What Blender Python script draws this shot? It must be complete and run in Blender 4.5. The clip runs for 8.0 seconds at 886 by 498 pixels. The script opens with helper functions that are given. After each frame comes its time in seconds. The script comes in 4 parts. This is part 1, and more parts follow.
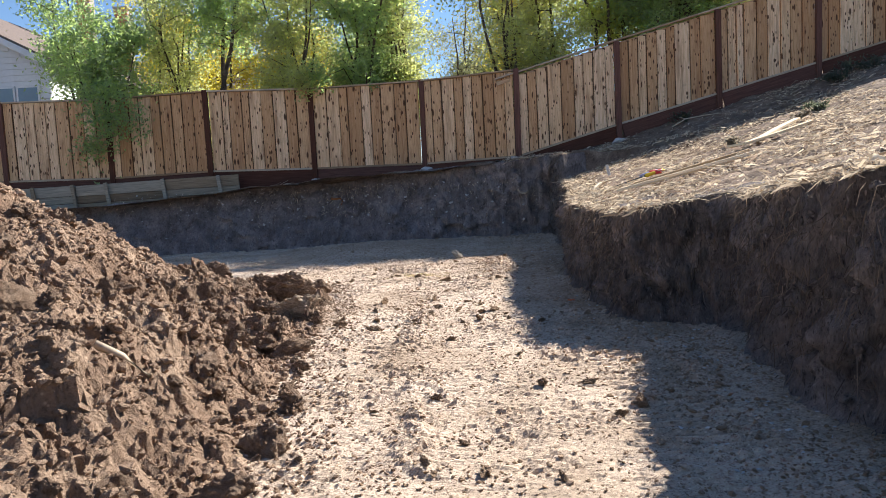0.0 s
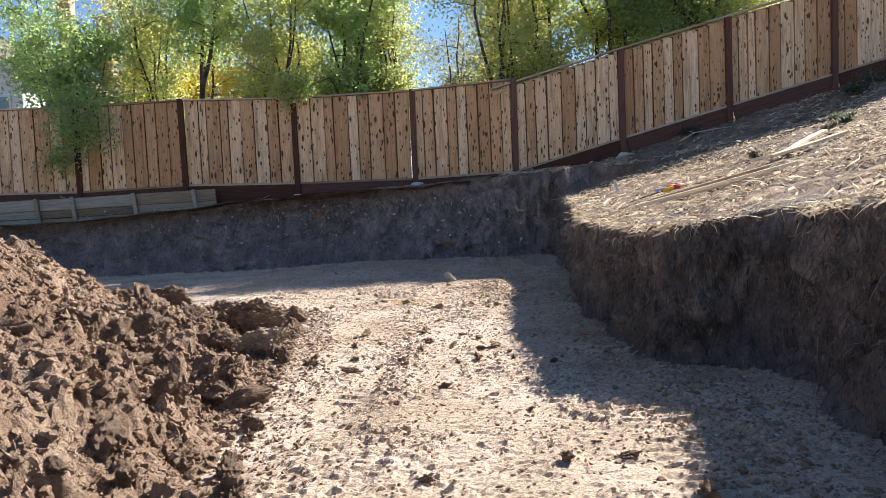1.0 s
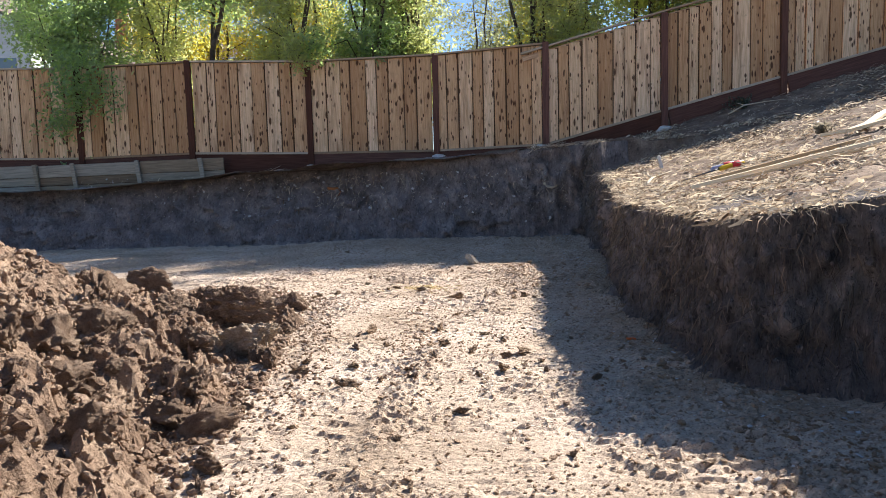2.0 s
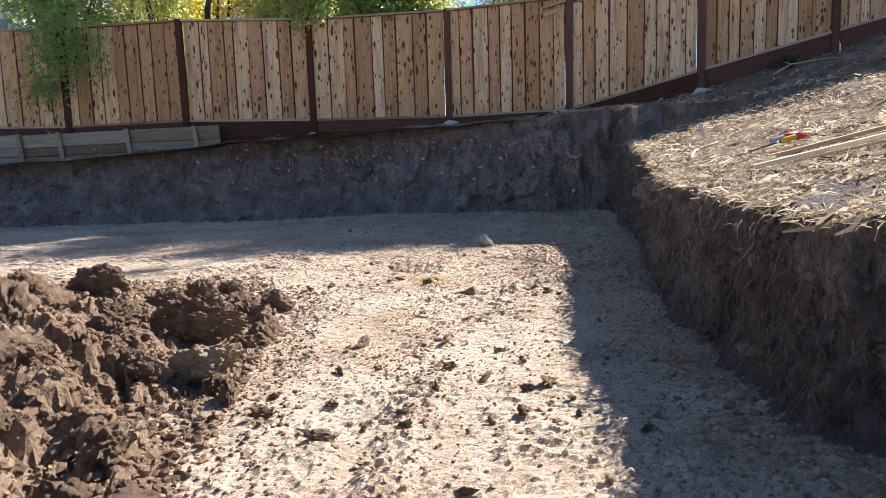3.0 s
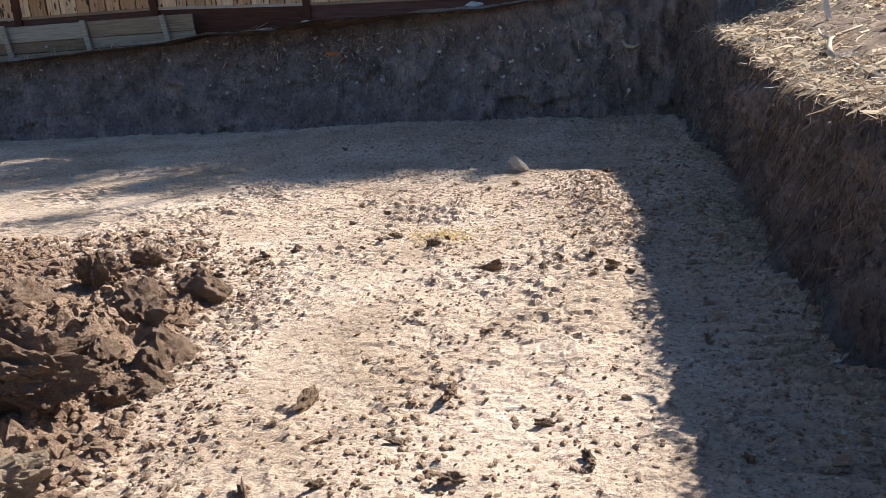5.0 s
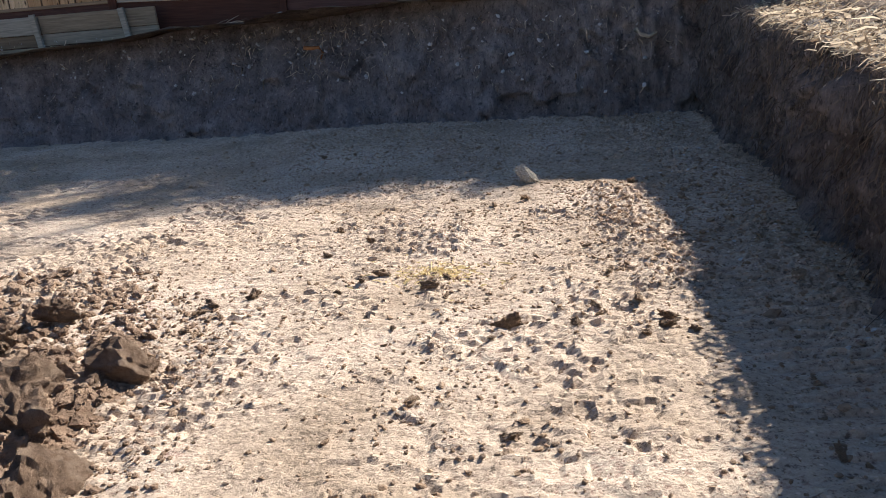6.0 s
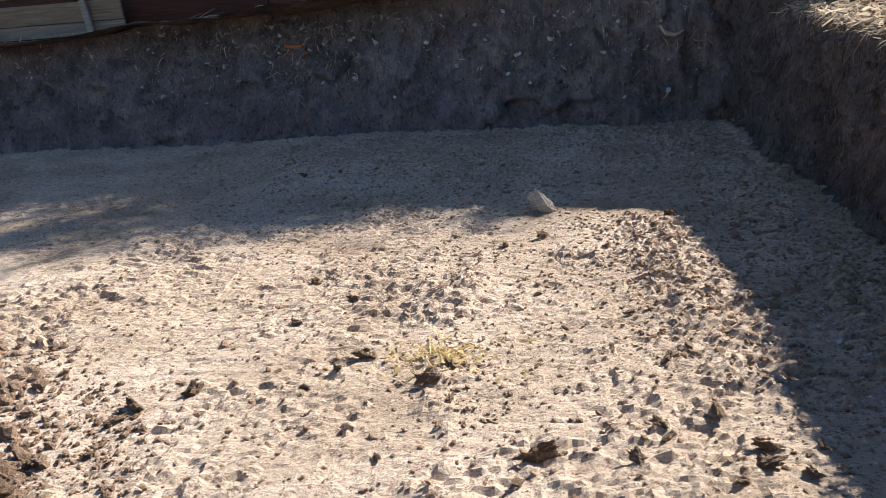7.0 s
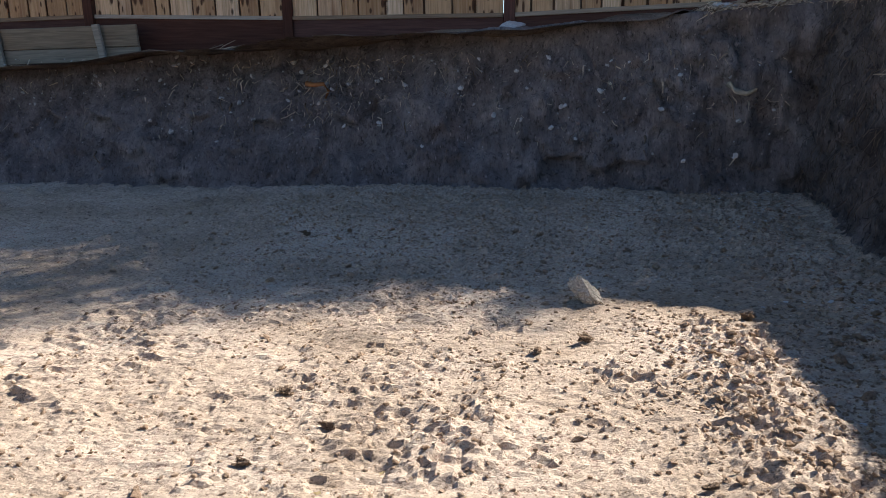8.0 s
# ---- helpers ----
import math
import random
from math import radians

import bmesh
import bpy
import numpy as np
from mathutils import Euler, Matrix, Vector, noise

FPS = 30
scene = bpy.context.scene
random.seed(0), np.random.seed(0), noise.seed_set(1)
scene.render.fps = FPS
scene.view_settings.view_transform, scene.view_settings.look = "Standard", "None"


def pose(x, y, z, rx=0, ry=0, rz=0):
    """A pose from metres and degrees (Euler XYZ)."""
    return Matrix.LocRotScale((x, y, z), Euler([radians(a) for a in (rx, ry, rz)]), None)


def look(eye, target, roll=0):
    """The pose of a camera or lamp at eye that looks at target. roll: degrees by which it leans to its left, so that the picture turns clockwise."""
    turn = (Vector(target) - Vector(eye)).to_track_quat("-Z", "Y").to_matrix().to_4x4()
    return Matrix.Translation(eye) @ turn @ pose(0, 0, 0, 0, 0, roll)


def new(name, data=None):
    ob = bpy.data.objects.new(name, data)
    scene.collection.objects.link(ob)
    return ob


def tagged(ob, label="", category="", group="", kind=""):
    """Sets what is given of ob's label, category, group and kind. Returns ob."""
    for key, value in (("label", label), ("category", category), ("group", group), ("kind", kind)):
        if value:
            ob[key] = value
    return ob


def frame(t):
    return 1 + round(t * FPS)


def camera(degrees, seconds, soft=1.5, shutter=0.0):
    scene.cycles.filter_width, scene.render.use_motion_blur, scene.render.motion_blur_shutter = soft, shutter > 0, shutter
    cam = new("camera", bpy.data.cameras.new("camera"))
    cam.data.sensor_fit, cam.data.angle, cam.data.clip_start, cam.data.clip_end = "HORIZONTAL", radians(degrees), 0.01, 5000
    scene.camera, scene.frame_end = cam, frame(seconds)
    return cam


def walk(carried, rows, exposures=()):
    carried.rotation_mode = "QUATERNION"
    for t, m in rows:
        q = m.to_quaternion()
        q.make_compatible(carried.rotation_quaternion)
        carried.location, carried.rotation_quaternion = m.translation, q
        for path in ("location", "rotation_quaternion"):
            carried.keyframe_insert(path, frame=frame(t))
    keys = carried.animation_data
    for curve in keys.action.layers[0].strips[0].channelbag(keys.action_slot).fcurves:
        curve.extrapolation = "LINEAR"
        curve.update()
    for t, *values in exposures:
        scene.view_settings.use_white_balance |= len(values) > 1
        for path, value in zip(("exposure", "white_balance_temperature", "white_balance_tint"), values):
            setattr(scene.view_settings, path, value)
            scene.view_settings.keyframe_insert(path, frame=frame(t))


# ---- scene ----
cam = camera(60.7, 8.0, soft=0.85)
PATH = [
    (0, (0.168, 0.351, 1.363), (0.167, 2.343, 1.185), -3.0),
    (0.5, (0.121, 0.931, 1.332), (0.14, 2.919, 1.112), -3.0),
    (1, (0.158, 1.544, 1.305), (0.184, 3.54, 1.176), -2.6),
    (1.5, (0.193, 2.075, 1.29), (0.197, 4.071, 1.154), -2.4),
    (1.7, (0.192, 2.31, 1.283), (0.177, 4.303, 1.123), -2.0),
    (2.8, (0.223, 3.638, 1.451), (0.151, 5.619, 1.185), -1.6),
    (3, (0.255, 3.863, 1.425), (0.171, 5.839, 1.132), -1.8),
    (3.5, (0.273, 4.443, 1.46), (0.177, 6.394, 1.031), -1.4),
    (4, (0.322, 5.052, 1.453), (0.207, 6.97, 0.895), -1.3),
    (4.5, (0.33, 5.622, 1.44), (0.176, 7.537, 0.885), -2.4),
    (4.7, (0.315, 5.867, 1.471), (0.145, 7.779, 0.909), -2.7),
    (5.8, (0.205, 7.159, 1.375), (0.047, 9.065, 0.79), -3.7),
    (6, (0.166, 7.383, 1.37), (0.014, 9.29, 0.786), -3.7),
    (6.5, (0.1, 7.927, 1.384), (-0.042, 9.833, 0.796), -3.5),
    (7, (0.071, 8.457, 1.408), (-0.068, 10.359, 0.804), -3.5),
    (7.5, (0.047, 8.989, 1.411), (-0.106, 10.912, 0.884), -0.7),
    (8, (0.076, 9.493, 1.383), (-0.146, 11.418, 0.886), -0.7),
]
walk(cam, [(t, look(eye, target, roll)) for t, eye, target, roll in PATH],
     [(s, e, 6180, 11) for s, e in ((0.0, 1.2), (1.5, 1.28), (3.5, 1.2), (4.5, 1.07), (6.0, 1.05), (7.0, 0.98), (8.0, 1.05))])

# ---------------------------------------------------------------- light
SUN_DIR = Vector((1.0, 0.80, 1.0)).normalized()
world = bpy.data.worlds.new("sky")
scene.world = world
world.use_nodes = True
wn = world.node_tree.nodes
sky = wn.new("ShaderNodeTexSky")
sky.sky_type = "NISHITA"
sky.sun_disc = False
sky.sun_elevation = math.asin(SUN_DIR.z)
sky.sun_rotation = math.atan2(SUN_DIR.x, SUN_DIR.y)
sky.air_density, sky.dust_density, sky.ozone_density = 0.9, 0.0, 4.0
world.node_tree.links.new(sky.outputs[0], wn["Background"].inputs[0])
wn["Background"].inputs[1].default_value = 0.066
sun_data = bpy.data.lights.new("sun", "SUN")
sun_data.energy, sun_data.angle, sun_data.color = 5.0, radians(0.53), (1.0, 0.93, 0.835)
sun = new("sun", sun_data)
sun.matrix_world = look(SUN_DIR * 60, (0, 0, 0))


# ---------------------------------------------------------------- numeric noise
def hashed(ix, iy, seed):
    n = (ix.astype(np.int64) * 374761393 + iy.astype(np.int64) * 668265263 + seed * 1442695041) & 0x7FFFFFFF
    n = ((n ^ (n >> 13)) * 1274126177) & 0x7FFFFFFF
    n = ((n ^ (n >> 16)) * 668265263) & 0x7FFFFFFF
    return ((n ^ (n >> 15)) & 0xFFFF) / 65535.0


def vnoise(x, y, seed=0):
    ix, iy = np.floor(x), np.floor(y)
    fx, fy = x - ix, y - iy
    fx, fy = fx * fx * (3 - 2 * fx), fy * fy * (3 - 2 * fy)
    a, b = hashed(ix, iy, seed), hashed(ix + 1, iy, seed)
    c, d = hashed(ix, iy + 1, seed), hashed(ix + 1, iy + 1, seed)
    return (a + (b - a) * fx) * (1 - fy) + (c + (d - c) * fx) * fy - 0.5


def fbm(x, y, size, octaves=4, seed=0, gain=0.5):
    """Noise of about -0.5 to 0.5 whose largest lumps are size metres."""
    total, amp, s = 0, 1.0, 1.0 / size
    for k in range(octaves):
        total = total + amp * vnoise(x * s + 17.3 * k, y * s - 9.1 * k, seed + k)
        amp, s = amp * gain, s * 2.03
    return total


def lumps(x, y, size, seed=0):
    """Rounded lumps: height 0 to 1 of a field of jittered domes."""
    gx, gy = x / size, y / size
    ix, iy = np.floor(gx), np.floor(gy)
    best = np.zeros_like(x)
    for dx in (-1, 0, 1):
        for dy in (-1, 0, 1):
            jx, jy = ix + dx, iy + dy
            px = jx + 0.15 + 0.7 * hashed(jx, jy, seed)
            py = jy + 0.15 + 0.7 * hashed(jx, jy, seed + 5)
            r = 0.25 + 0.55 * hashed(jx, jy, seed + 9)
            d2 = ((gx - px) ** 2 + (gy - py) ** 2) / (r * r)
            best = np.maximum(best, np.sqrt(np.clip(1 - d2, 0, 1)) * r)
    return best


def plates(x, y, size, seed=0):
    """Flat broken flakes: each cell of a jittered net has a height of its own, 0 to 1, and a tilt."""
    gx, gy = x / size, y / size
    ix, iy = np.floor(gx), np.floor(gy)
    best, val = np.full(x.shape, 1e9), np.zeros_like(x)
    for dx in (-1, 0, 1):
        for dy in (-1, 0, 1):
            jx, jy = ix + dx, iy + dy
            px = jx + hashed(jx, jy, seed)
            py = jy + hashed(jx, jy, seed + 5)
            d = (gx - px) ** 2 + (gy - py) ** 2
            h = hashed(jx, jy, seed + 9) + (hashed(jx, jy, seed + 3) - 0.5) * (gx - px) + (hashed(jx, jy, seed + 4) - 0.5) * (gy - py)
            val = np.where(d < best, h, val)
            best = np.minimum(best, d)
    return val


def smooth(a, b, v):
    t = np.clip((v - a) / (b - a), 0, 1)
    return t * t * (3 - 2 * t)


# ---------------------------------------------------------------- mesh helpers
def mesh_from(name, verts, faces, smooth_shade=True):
    me = bpy.data.meshes.new(name)
    verts = np.asarray(verts, dtype=np.float32)
    faces = np.asarray(faces, dtype=np.int32)
    n, k = faces.shape
    me.vertices.add(len(verts))
    me.vertices.foreach_set("co", verts.ravel())
    me.loops.add(n * k)
    me.loops.foreach_set("vertex_index", faces.ravel())
    me.polygons.add(n)
    me.polygons.foreach_set("loop_start", np.arange(0, n * k, k, dtype=np.int32))
    me.polygons.foreach_set("loop_total", np.full(n, k, dtype=np.int32))
    me.polygons.foreach_set("use_smooth", np.full(n, smooth_shade))
    me.update(calc_edges=True)
    return me


def sheet(name, P, material, keep=None, smooth_shade=True):
    """A surface from a grid of points P[i, j] = (x, y, z)."""
    n, m = P.shape[:2]
    idx = np.arange(n * m).reshape(n, m)
    f = np.stack([idx[:-1, :-1], idx[1:, :-1], idx[1:, 1:], idx[:-1, 1:]], -1).reshape(-1, 4)
    if keep is not None:
        f = f[keep.ravel()]
    me = mesh_from(name, P.reshape(-1, 3), f, smooth_shade)
    me.materials.append(material)
    return new(name, me)


def thing(name, label, category, group="", kind="", at=(0, 0, 0)):
    ob = tagged(new(name), label, category, group, kind)
    ob.empty_display_size = 0.1
    ob.matrix_world = pose(*at)
    return ob


def part_mesh(name, me, parent, label="", m=None):
    ob = new(name, me)
    ob.parent = parent
    if m is not None:
        ob.matrix_basis = m
    if label:
        ob["label"] = label
    return ob


def part(name, bm, material, parent, label="", m=None):
    me = bpy.data.meshes.new(name)
    bm.to_mesh(me)
    bm.free()
    me.materials.append(material)
    return part_mesh(name, me, parent, label, m)


def box(sx, sy, sz, bevel=0.004, at=(0, 0, 0)):
    """A box with its base centre at the given place and worn edges."""
    bm = bmesh.new()
    bmesh.ops.create_cube(bm, size=1.0, matrix=Matrix.Translation((at[0], at[1], at[2] + sz / 2)) @ Matrix.Diagonal((sx, sy, sz, 1)))
    if bevel:
        bmesh.ops.bevel(bm, geom=bm.edges[:], offset=bevel, segments=1, affect="EDGES")
    return bm


def tube(points, radii, sides=7):
    """A tapering tube through points, closed at both ends, as vertices and quads."""
    pts = np.array(points, dtype=float)
    verts, faces = [], []
    for i, p in enumerate(pts):
        d = pts[min(i + 1, len(pts) - 1)] - pts[max(i - 1, 0)]
        d = Vector(d).normalized()
        u = d.orthogonal().normalized()
        v = d.cross(u)
        for k in range(sides):
            a = 2 * math.pi * k / sides
            verts.append(Vector(p) + (u * math.cos(a) + v * math.sin(a)) * radii[i])
    for i in range(len(pts) - 1):
        for k in range(sides):
            a, b = i * sides + k, i * sides + (k + 1) % sides
            faces.append((a, b, b + sides, a + sides))
    for end, i in ((-1, 0), (1, len(pts) - 1)):
        c = len(verts)
        verts.append(Vector(pts[i]))
        for k in range(sides):
            a, b = i * sides + k, i * sides + (k + 1) % sides
            faces.append((a, b, c, c) if end > 0 else (b, a, c, c))
    return verts, faces


def tubes_mesh(name, list_of_tubes, material):
    verts, faces = [], []
    for vs, fs in list_of_tubes:
        o = len(verts)
        verts += [tuple(v) for v in vs]
        for f in fs:
            f = [o + i for i in dict.fromkeys(f)]
            faces.append(f)
    me = bpy.data.meshes.new(name)
    me.from_pydata(verts, [], faces)
    me.polygons.foreach_set("use_smooth", [True] * len(faces))
    me.materials.append(material)
    return me


# ---------------------------------------------------------------- materials
class Nodes:
    """A small builder of one principled material."""

    def __init__(self, name, rough=0.9):
        self.mat = bpy.data.materials.new(name)
        self.mat.use_nodes = True
        self.t = self.mat.node_tree
        self.bsdf = self.t.nodes["Principled BSDF"]
        self.bsdf.inputs["Roughness"].default_value = rough
        self.bsdf.inputs["Specular IOR Level"].default_value = 0.25
        self.coord = self.t.nodes.new("ShaderNodeTexCoord").outputs["Object"]

    def put(self, value, socket):
        if isinstance(value, bpy.types.NodeSocket):
            self.t.links.new(value, socket)
        elif hasattr(socket.default_value, "__len__"):
            socket.default_value = (*value, 1)[:len(socket.default_value)]
        else:
            socket.default_value = value

    def shift(self, scale=(1, 1, 1), amount=0.0):
        """Object coordinates, scaled, and pushed by the object's random number."""
        n = self.t.nodes.new("ShaderNodeMapping")
        n.inputs["Scale"].default_value = scale
        self.t.links.new(self.coord, n.inputs[0])
        if amount:
            info = self.t.nodes.new("ShaderNodeObjectInfo")
            m = self.t.nodes.new("ShaderNodeVectorMath")
            m.operation = "SCALE"
            m.inputs[0].default_value = (amount, amount * 1.7, amount * 2.3)
            self.t.links.new(info.outputs["Random"], m.inputs["Scale"])
            self.t.links.new(m.outputs[0], n.inputs["Location"])
        return n.outputs[0]

    def noise(self, scale, detail=5, rough=0.6, vector=None, distortion=0.0):
        n = self.t.nodes.new("ShaderNodeTexNoise")
        n.inputs["Scale"].default_value, n.inputs["Detail"].default_value = scale, detail
        n.inputs["Roughness"].default_value, n.inputs["Distortion"].default_value = rough, distortion
        self.t.links.new(vector or self.coord, n.inputs["Vector"])
        return n.outputs[0]

    def cells(self, scale, vector=None, what="Distance"):
        n = self.t.nodes.new("ShaderNodeTexVoronoi")
        n.inputs["Scale"].default_value = scale
        self.t.links.new(vector or self.coord, n.inputs["Vector"])
        return n.outputs[what]

    def ramp(self, fac, stops):
        n = self.t.nodes.new("ShaderNodeValToRGB")
        el = n.color_ramp.elements
        while len(el) < len(stops):
            el.new(0.5)
        for e, (p, c) in zip(el, stops):
            e.position = p
            e.color = (*c, 1) if len(c) == 3 else c
        self.t.links.new(fac, n.inputs[0])
        return n.outputs[0]

    def mix(self, fac, a, b, mode="MIX"):
        n = self.t.nodes.new("ShaderNodeMix")
        n.data_type, n.blend_type = "RGBA", mode
        self.put(fac, n.inputs[0]), self.put(a, n.inputs[6]), self.put(b, n.inputs[7])
        return n.outputs[2]

    def random(self, island=False):
        if island:
            return self.t.nodes.new("ShaderNodeNewGeometry").outputs["Random Per Island"]
        return self.t.nodes.new("ShaderNodeObjectInfo").outputs["Random"]

    def bump(self, height, strength=0.5, distance=0.01):
        n = self.t.nodes.new("ShaderNodeBump")
        n.inputs["Strength"].default_value, n.inputs["Distance"].default_value = strength, distance
        self.t.links.new(height, n.inputs["Height"])
        self.t.links.new(n.outputs[0], self.bsdf.inputs["Normal"])

    def colour(self, c):
        self.put(c, self.bsdf.inputs["Base Color"])
        return self.mat


def grey(v):
    return (v, v, v)


def soil(name, dark, mid, light, big=1.2, fine=45.0, bump=0.6, speck=0.5, stretch=(1, 1, 1), depth=0.02, pit=0.7, shadow_dashes=False):
    """Earth: broad patches, fine crumbs, dark pits and pale specks."""
    n = Nodes(name, 0.95)
    a = n.noise(big, 6, 0.65, distortion=0.4)
    vec = n.shift(stretch, 5.0)
    b = n.noise(fine, 8, 0.78, vec)
    c = n.ramp(a, [(0.32, dark), (0.5, mid), (0.68, light)])
    c = n.mix(speck, c, n.ramp(b, [(0.36, grey(0.12)), (0.48, grey(0.5)), (0.56, grey(0.55)), (0.68, grey(0.85))]), "OVERLAY")
    pits = n.noise(fine * 0.5, 5, 0.75, vec)
    c = n.mix(n.ramp(pits, [(0.34, grey(pit)), (0.42, grey(0.0))]), c, tuple(v * 0.35 for v in dark))
    chips = n.cells(fine * 0.6, vec)
    c = n.mix(n.ramp(chips, [(0.10, grey(0.6)), (0.17, grey(0.0))]), c, tuple(min(1, v * 1.4) for v in light))
    specks = n.cells(fine * 1.3, vec)
    c = n.mix(n.ramp(specks, [(0.14, grey(pit)), (0.22, grey(0.0))]), c, tuple(v * 0.4 for v in dark))
    if shadow_dashes:
        # dark dashes painted in for the shadows of small crumbs and cracks
        marks = n.cells(24.0, n.shift((0.55, 1.25, 1), 3.0))
        where = n.noise(5.0, 4, 0.7)
        m = n.mix(1.0, n.ramp(marks, [(0.09, grey(0.6)), (0.18, grey(0.0))]), n.ramp(where, [(0.40, grey(0.15)), (0.58, grey(1.0))]), "MULTIPLY")
        c = n.mix(m, c, tuple(v * 0.42 for v in dark))
    n.bump(n.mix(0.5, b, pits), bump, depth)
    return n.colour(c)


dry_floor = soil("dry_floor_soil", (0.385, 0.288, 0.20), (0.53, 0.41, 0.302), (0.65, 0.52, 0.40), 0.9, 38.0, 1.0, 0.75, (0.9, 1.1, 1), shadow_dashes=True)
pile_soil = soil("pile_soil", (0.20, 0.128, 0.082), (0.325, 0.22, 0.147), (0.46, 0.335, 0.232), 2.0, 30.0, 1.0, 0.5, (1, 1, 1), 0.05, 0.3)
clod_soil = soil("clod_soil", (0.25, 0.165, 0.10), (0.37, 0.255, 0.165), (0.48, 0.355, 0.245), 4.0, 40.0, 1.0, 0.4, (1, 1, 1), 0.03, 0.3)
cut_soil = soil("cut_soil", (0.155, 0.130, 0.122), (0.255, 0.215, 0.197), (0.38, 0.32, 0.285), 3.0, 22.0, 1.0, 0.65, (1.3, 1.3, 0.55), 0.06, 0.55)
root_soil = soil("rooty_topsoil", (0.10, 0.083, 0.075), (0.195, 0.164, 0.148), (0.32, 0.27, 0.24), 3.0, 26.0, 1.0, 0.65, (1.5, 1.5, 0.4), 0.06, 0.55)
slope_soil = soil("slope_soil", (0.10, 0.068, 0.046), (0.20, 0.138, 0.095), (0.36, 0.265, 0.185), 2.5, 35.0, 0.7)


def timber(name, dark, mid, light, knots=True, along=2):
    n = Nodes(name, 0.8)
    g = n.shift(tuple(1.1 if k == along else 22 for k in range(3)), 9.0)
    grain = n.noise(2.2, 6, 0.6, g, 0.6)
    c = n.ramp(grain, [(0.3, dark), (0.5, mid), (0.7, light)])
    tone = n.ramp(n.random(), [(0.0, (0.62, 0.48, 0.36)), (0.3, (0.82, 0.68, 0.54)), (0.6, (1.0, 0.93, 0.84)), (1.0, (1.12, 1.10, 1.08))])
    c = n.mix(1.0, c, tone, "MULTIPLY")
    if knots:
        stain = n.noise(1.0, 4, 0.6, n.shift((9, 9, 0.9), 9.0))
        c = n.mix(n.ramp(stain, [(0.5, grey(0.0)), (0.72, grey(0.75))]), c, (0.27, 0.125, 0.06))
        for sc in ((8.0, 0.5, 3.6), (6.0, 0.5, 2.2), (11.0, 0.5, 5.0)):
            k = n.cells(1.0, n.shift(sc, 9.0 + sc[0]))
            c = n.mix(n.ramp(k, [(0.13, grey(0.95)), (0.21, grey(0.0))]), c, (0.085, 0.036, 0.017))
        foot = n.noise(6.0, 4, 0.7, n.shift((1, 1, 1), 9.0))
        c = n.mix(n.ramp(foot, [(0.55, grey(0.0)), (0.8, grey(0.35))]), c, (0.12, 0.075, 0.05))
    n.bump(grain, 0.35, 0.004)
    return n.colour(c)


cedar = timber("cedar_boards", (0.50, 0.335, 0.19), (0.73, 0.53, 0.34), (0.83, 0.66, 0.46))
redwood_stain = timber("red_stained_timber", (0.075, 0.035, 0.027), (0.11, 0.052, 0.04), (0.15, 0.075, 0.058), False, 0)
grey_timber = timber("grey_timber", (0.20, 0.19, 0.16), (0.30, 0.285, 0.24), (0.40, 0.38, 0.32), False, 0)
red_post = timber("red_stained_post", (0.085, 0.04, 0.03), (0.125, 0.06, 0.046), (0.17, 0.085, 0.066), False)
# brown darkened to hold the shade of the seams between the boards
seam_shade_wood = timber("seam_shade_brown", (0.10, 0.06, 0.035), (0.15, 0.09, 0.055), (0.20, 0.13, 0.08), False)
rail_cedar = timber("cedar_rails", (0.36, 0.24, 0.15), (0.50, 0.36, 0.24), (0.60, 0.46, 0.33), False, 0)
pale_timber = timber("pale_lath", (0.74, 0.60, 0.40), (0.88, 0.74, 0.52), (0.95, 0.84, 0.64), False, 0)
pale_trim = timber("pale_trim_timber", (0.32, 0.27, 0.21), (0.42, 0.36, 0.29), (0.52, 0.46, 0.38), False, 0)

# ---------------------------------------------------------------- plan of the pit
RIGHT_BASE = [(2.2, -7.0), (2.2, 0.0), (2.2, 3.0), (2.26, 4.5), (2.36, 5.4), (2.54, 6.3), (2.62, 6.6), (2.5, 6.78), (2.1, 6.96), (1.86, 7.08),
              (1.79, 7.16), (1.78, 7.3), (1.80, 8.2), (1.81, 9.5), (1.90, 10.5), (2.17, 12.0), (2.35, 13.0), (2.48, 15.0), (2.54, 16.3), (2.56, 17.3)]
BACK_BASE = [(3.2, 16.4), (2.45, 16.5), (1.9, 16.58), (1.0, 16.68), (-0.2, 16.78), (-1.3, 16.86), (-2.4, 16.98), (-3.9, 17.32), (-5.4, 17.45), (-7.0, 17.4), (-11.0, 17.3)]
PIT_LEFT, PIT_NEAR = -11.0, -7.0


# fence posts: x, y and the height of the boards' feet
FENCE = [(-15.2, 18.95, 1.93), (-12.8, 18.95, 1.92), (-10.36, 18.95, 1.90), (-7.76, 18.9, 1.85), (-5.32, 18.72, 1.89), (-2.82, 18.75, 1.83), (-0.16, 18.1, 1.79), (1.96, 17.4, 1.83),
         (4.21, 17.37, 2.42), (6.45, 17.37, 2.99), (8.66, 17.37, 3.55), (10.9, 17.37, 4.12), (13.1, 17.37, 4.7)]


def fence_y(x):
    return np.interp(x, [p[0] for p in FENCE], [p[1] for p in FENCE])


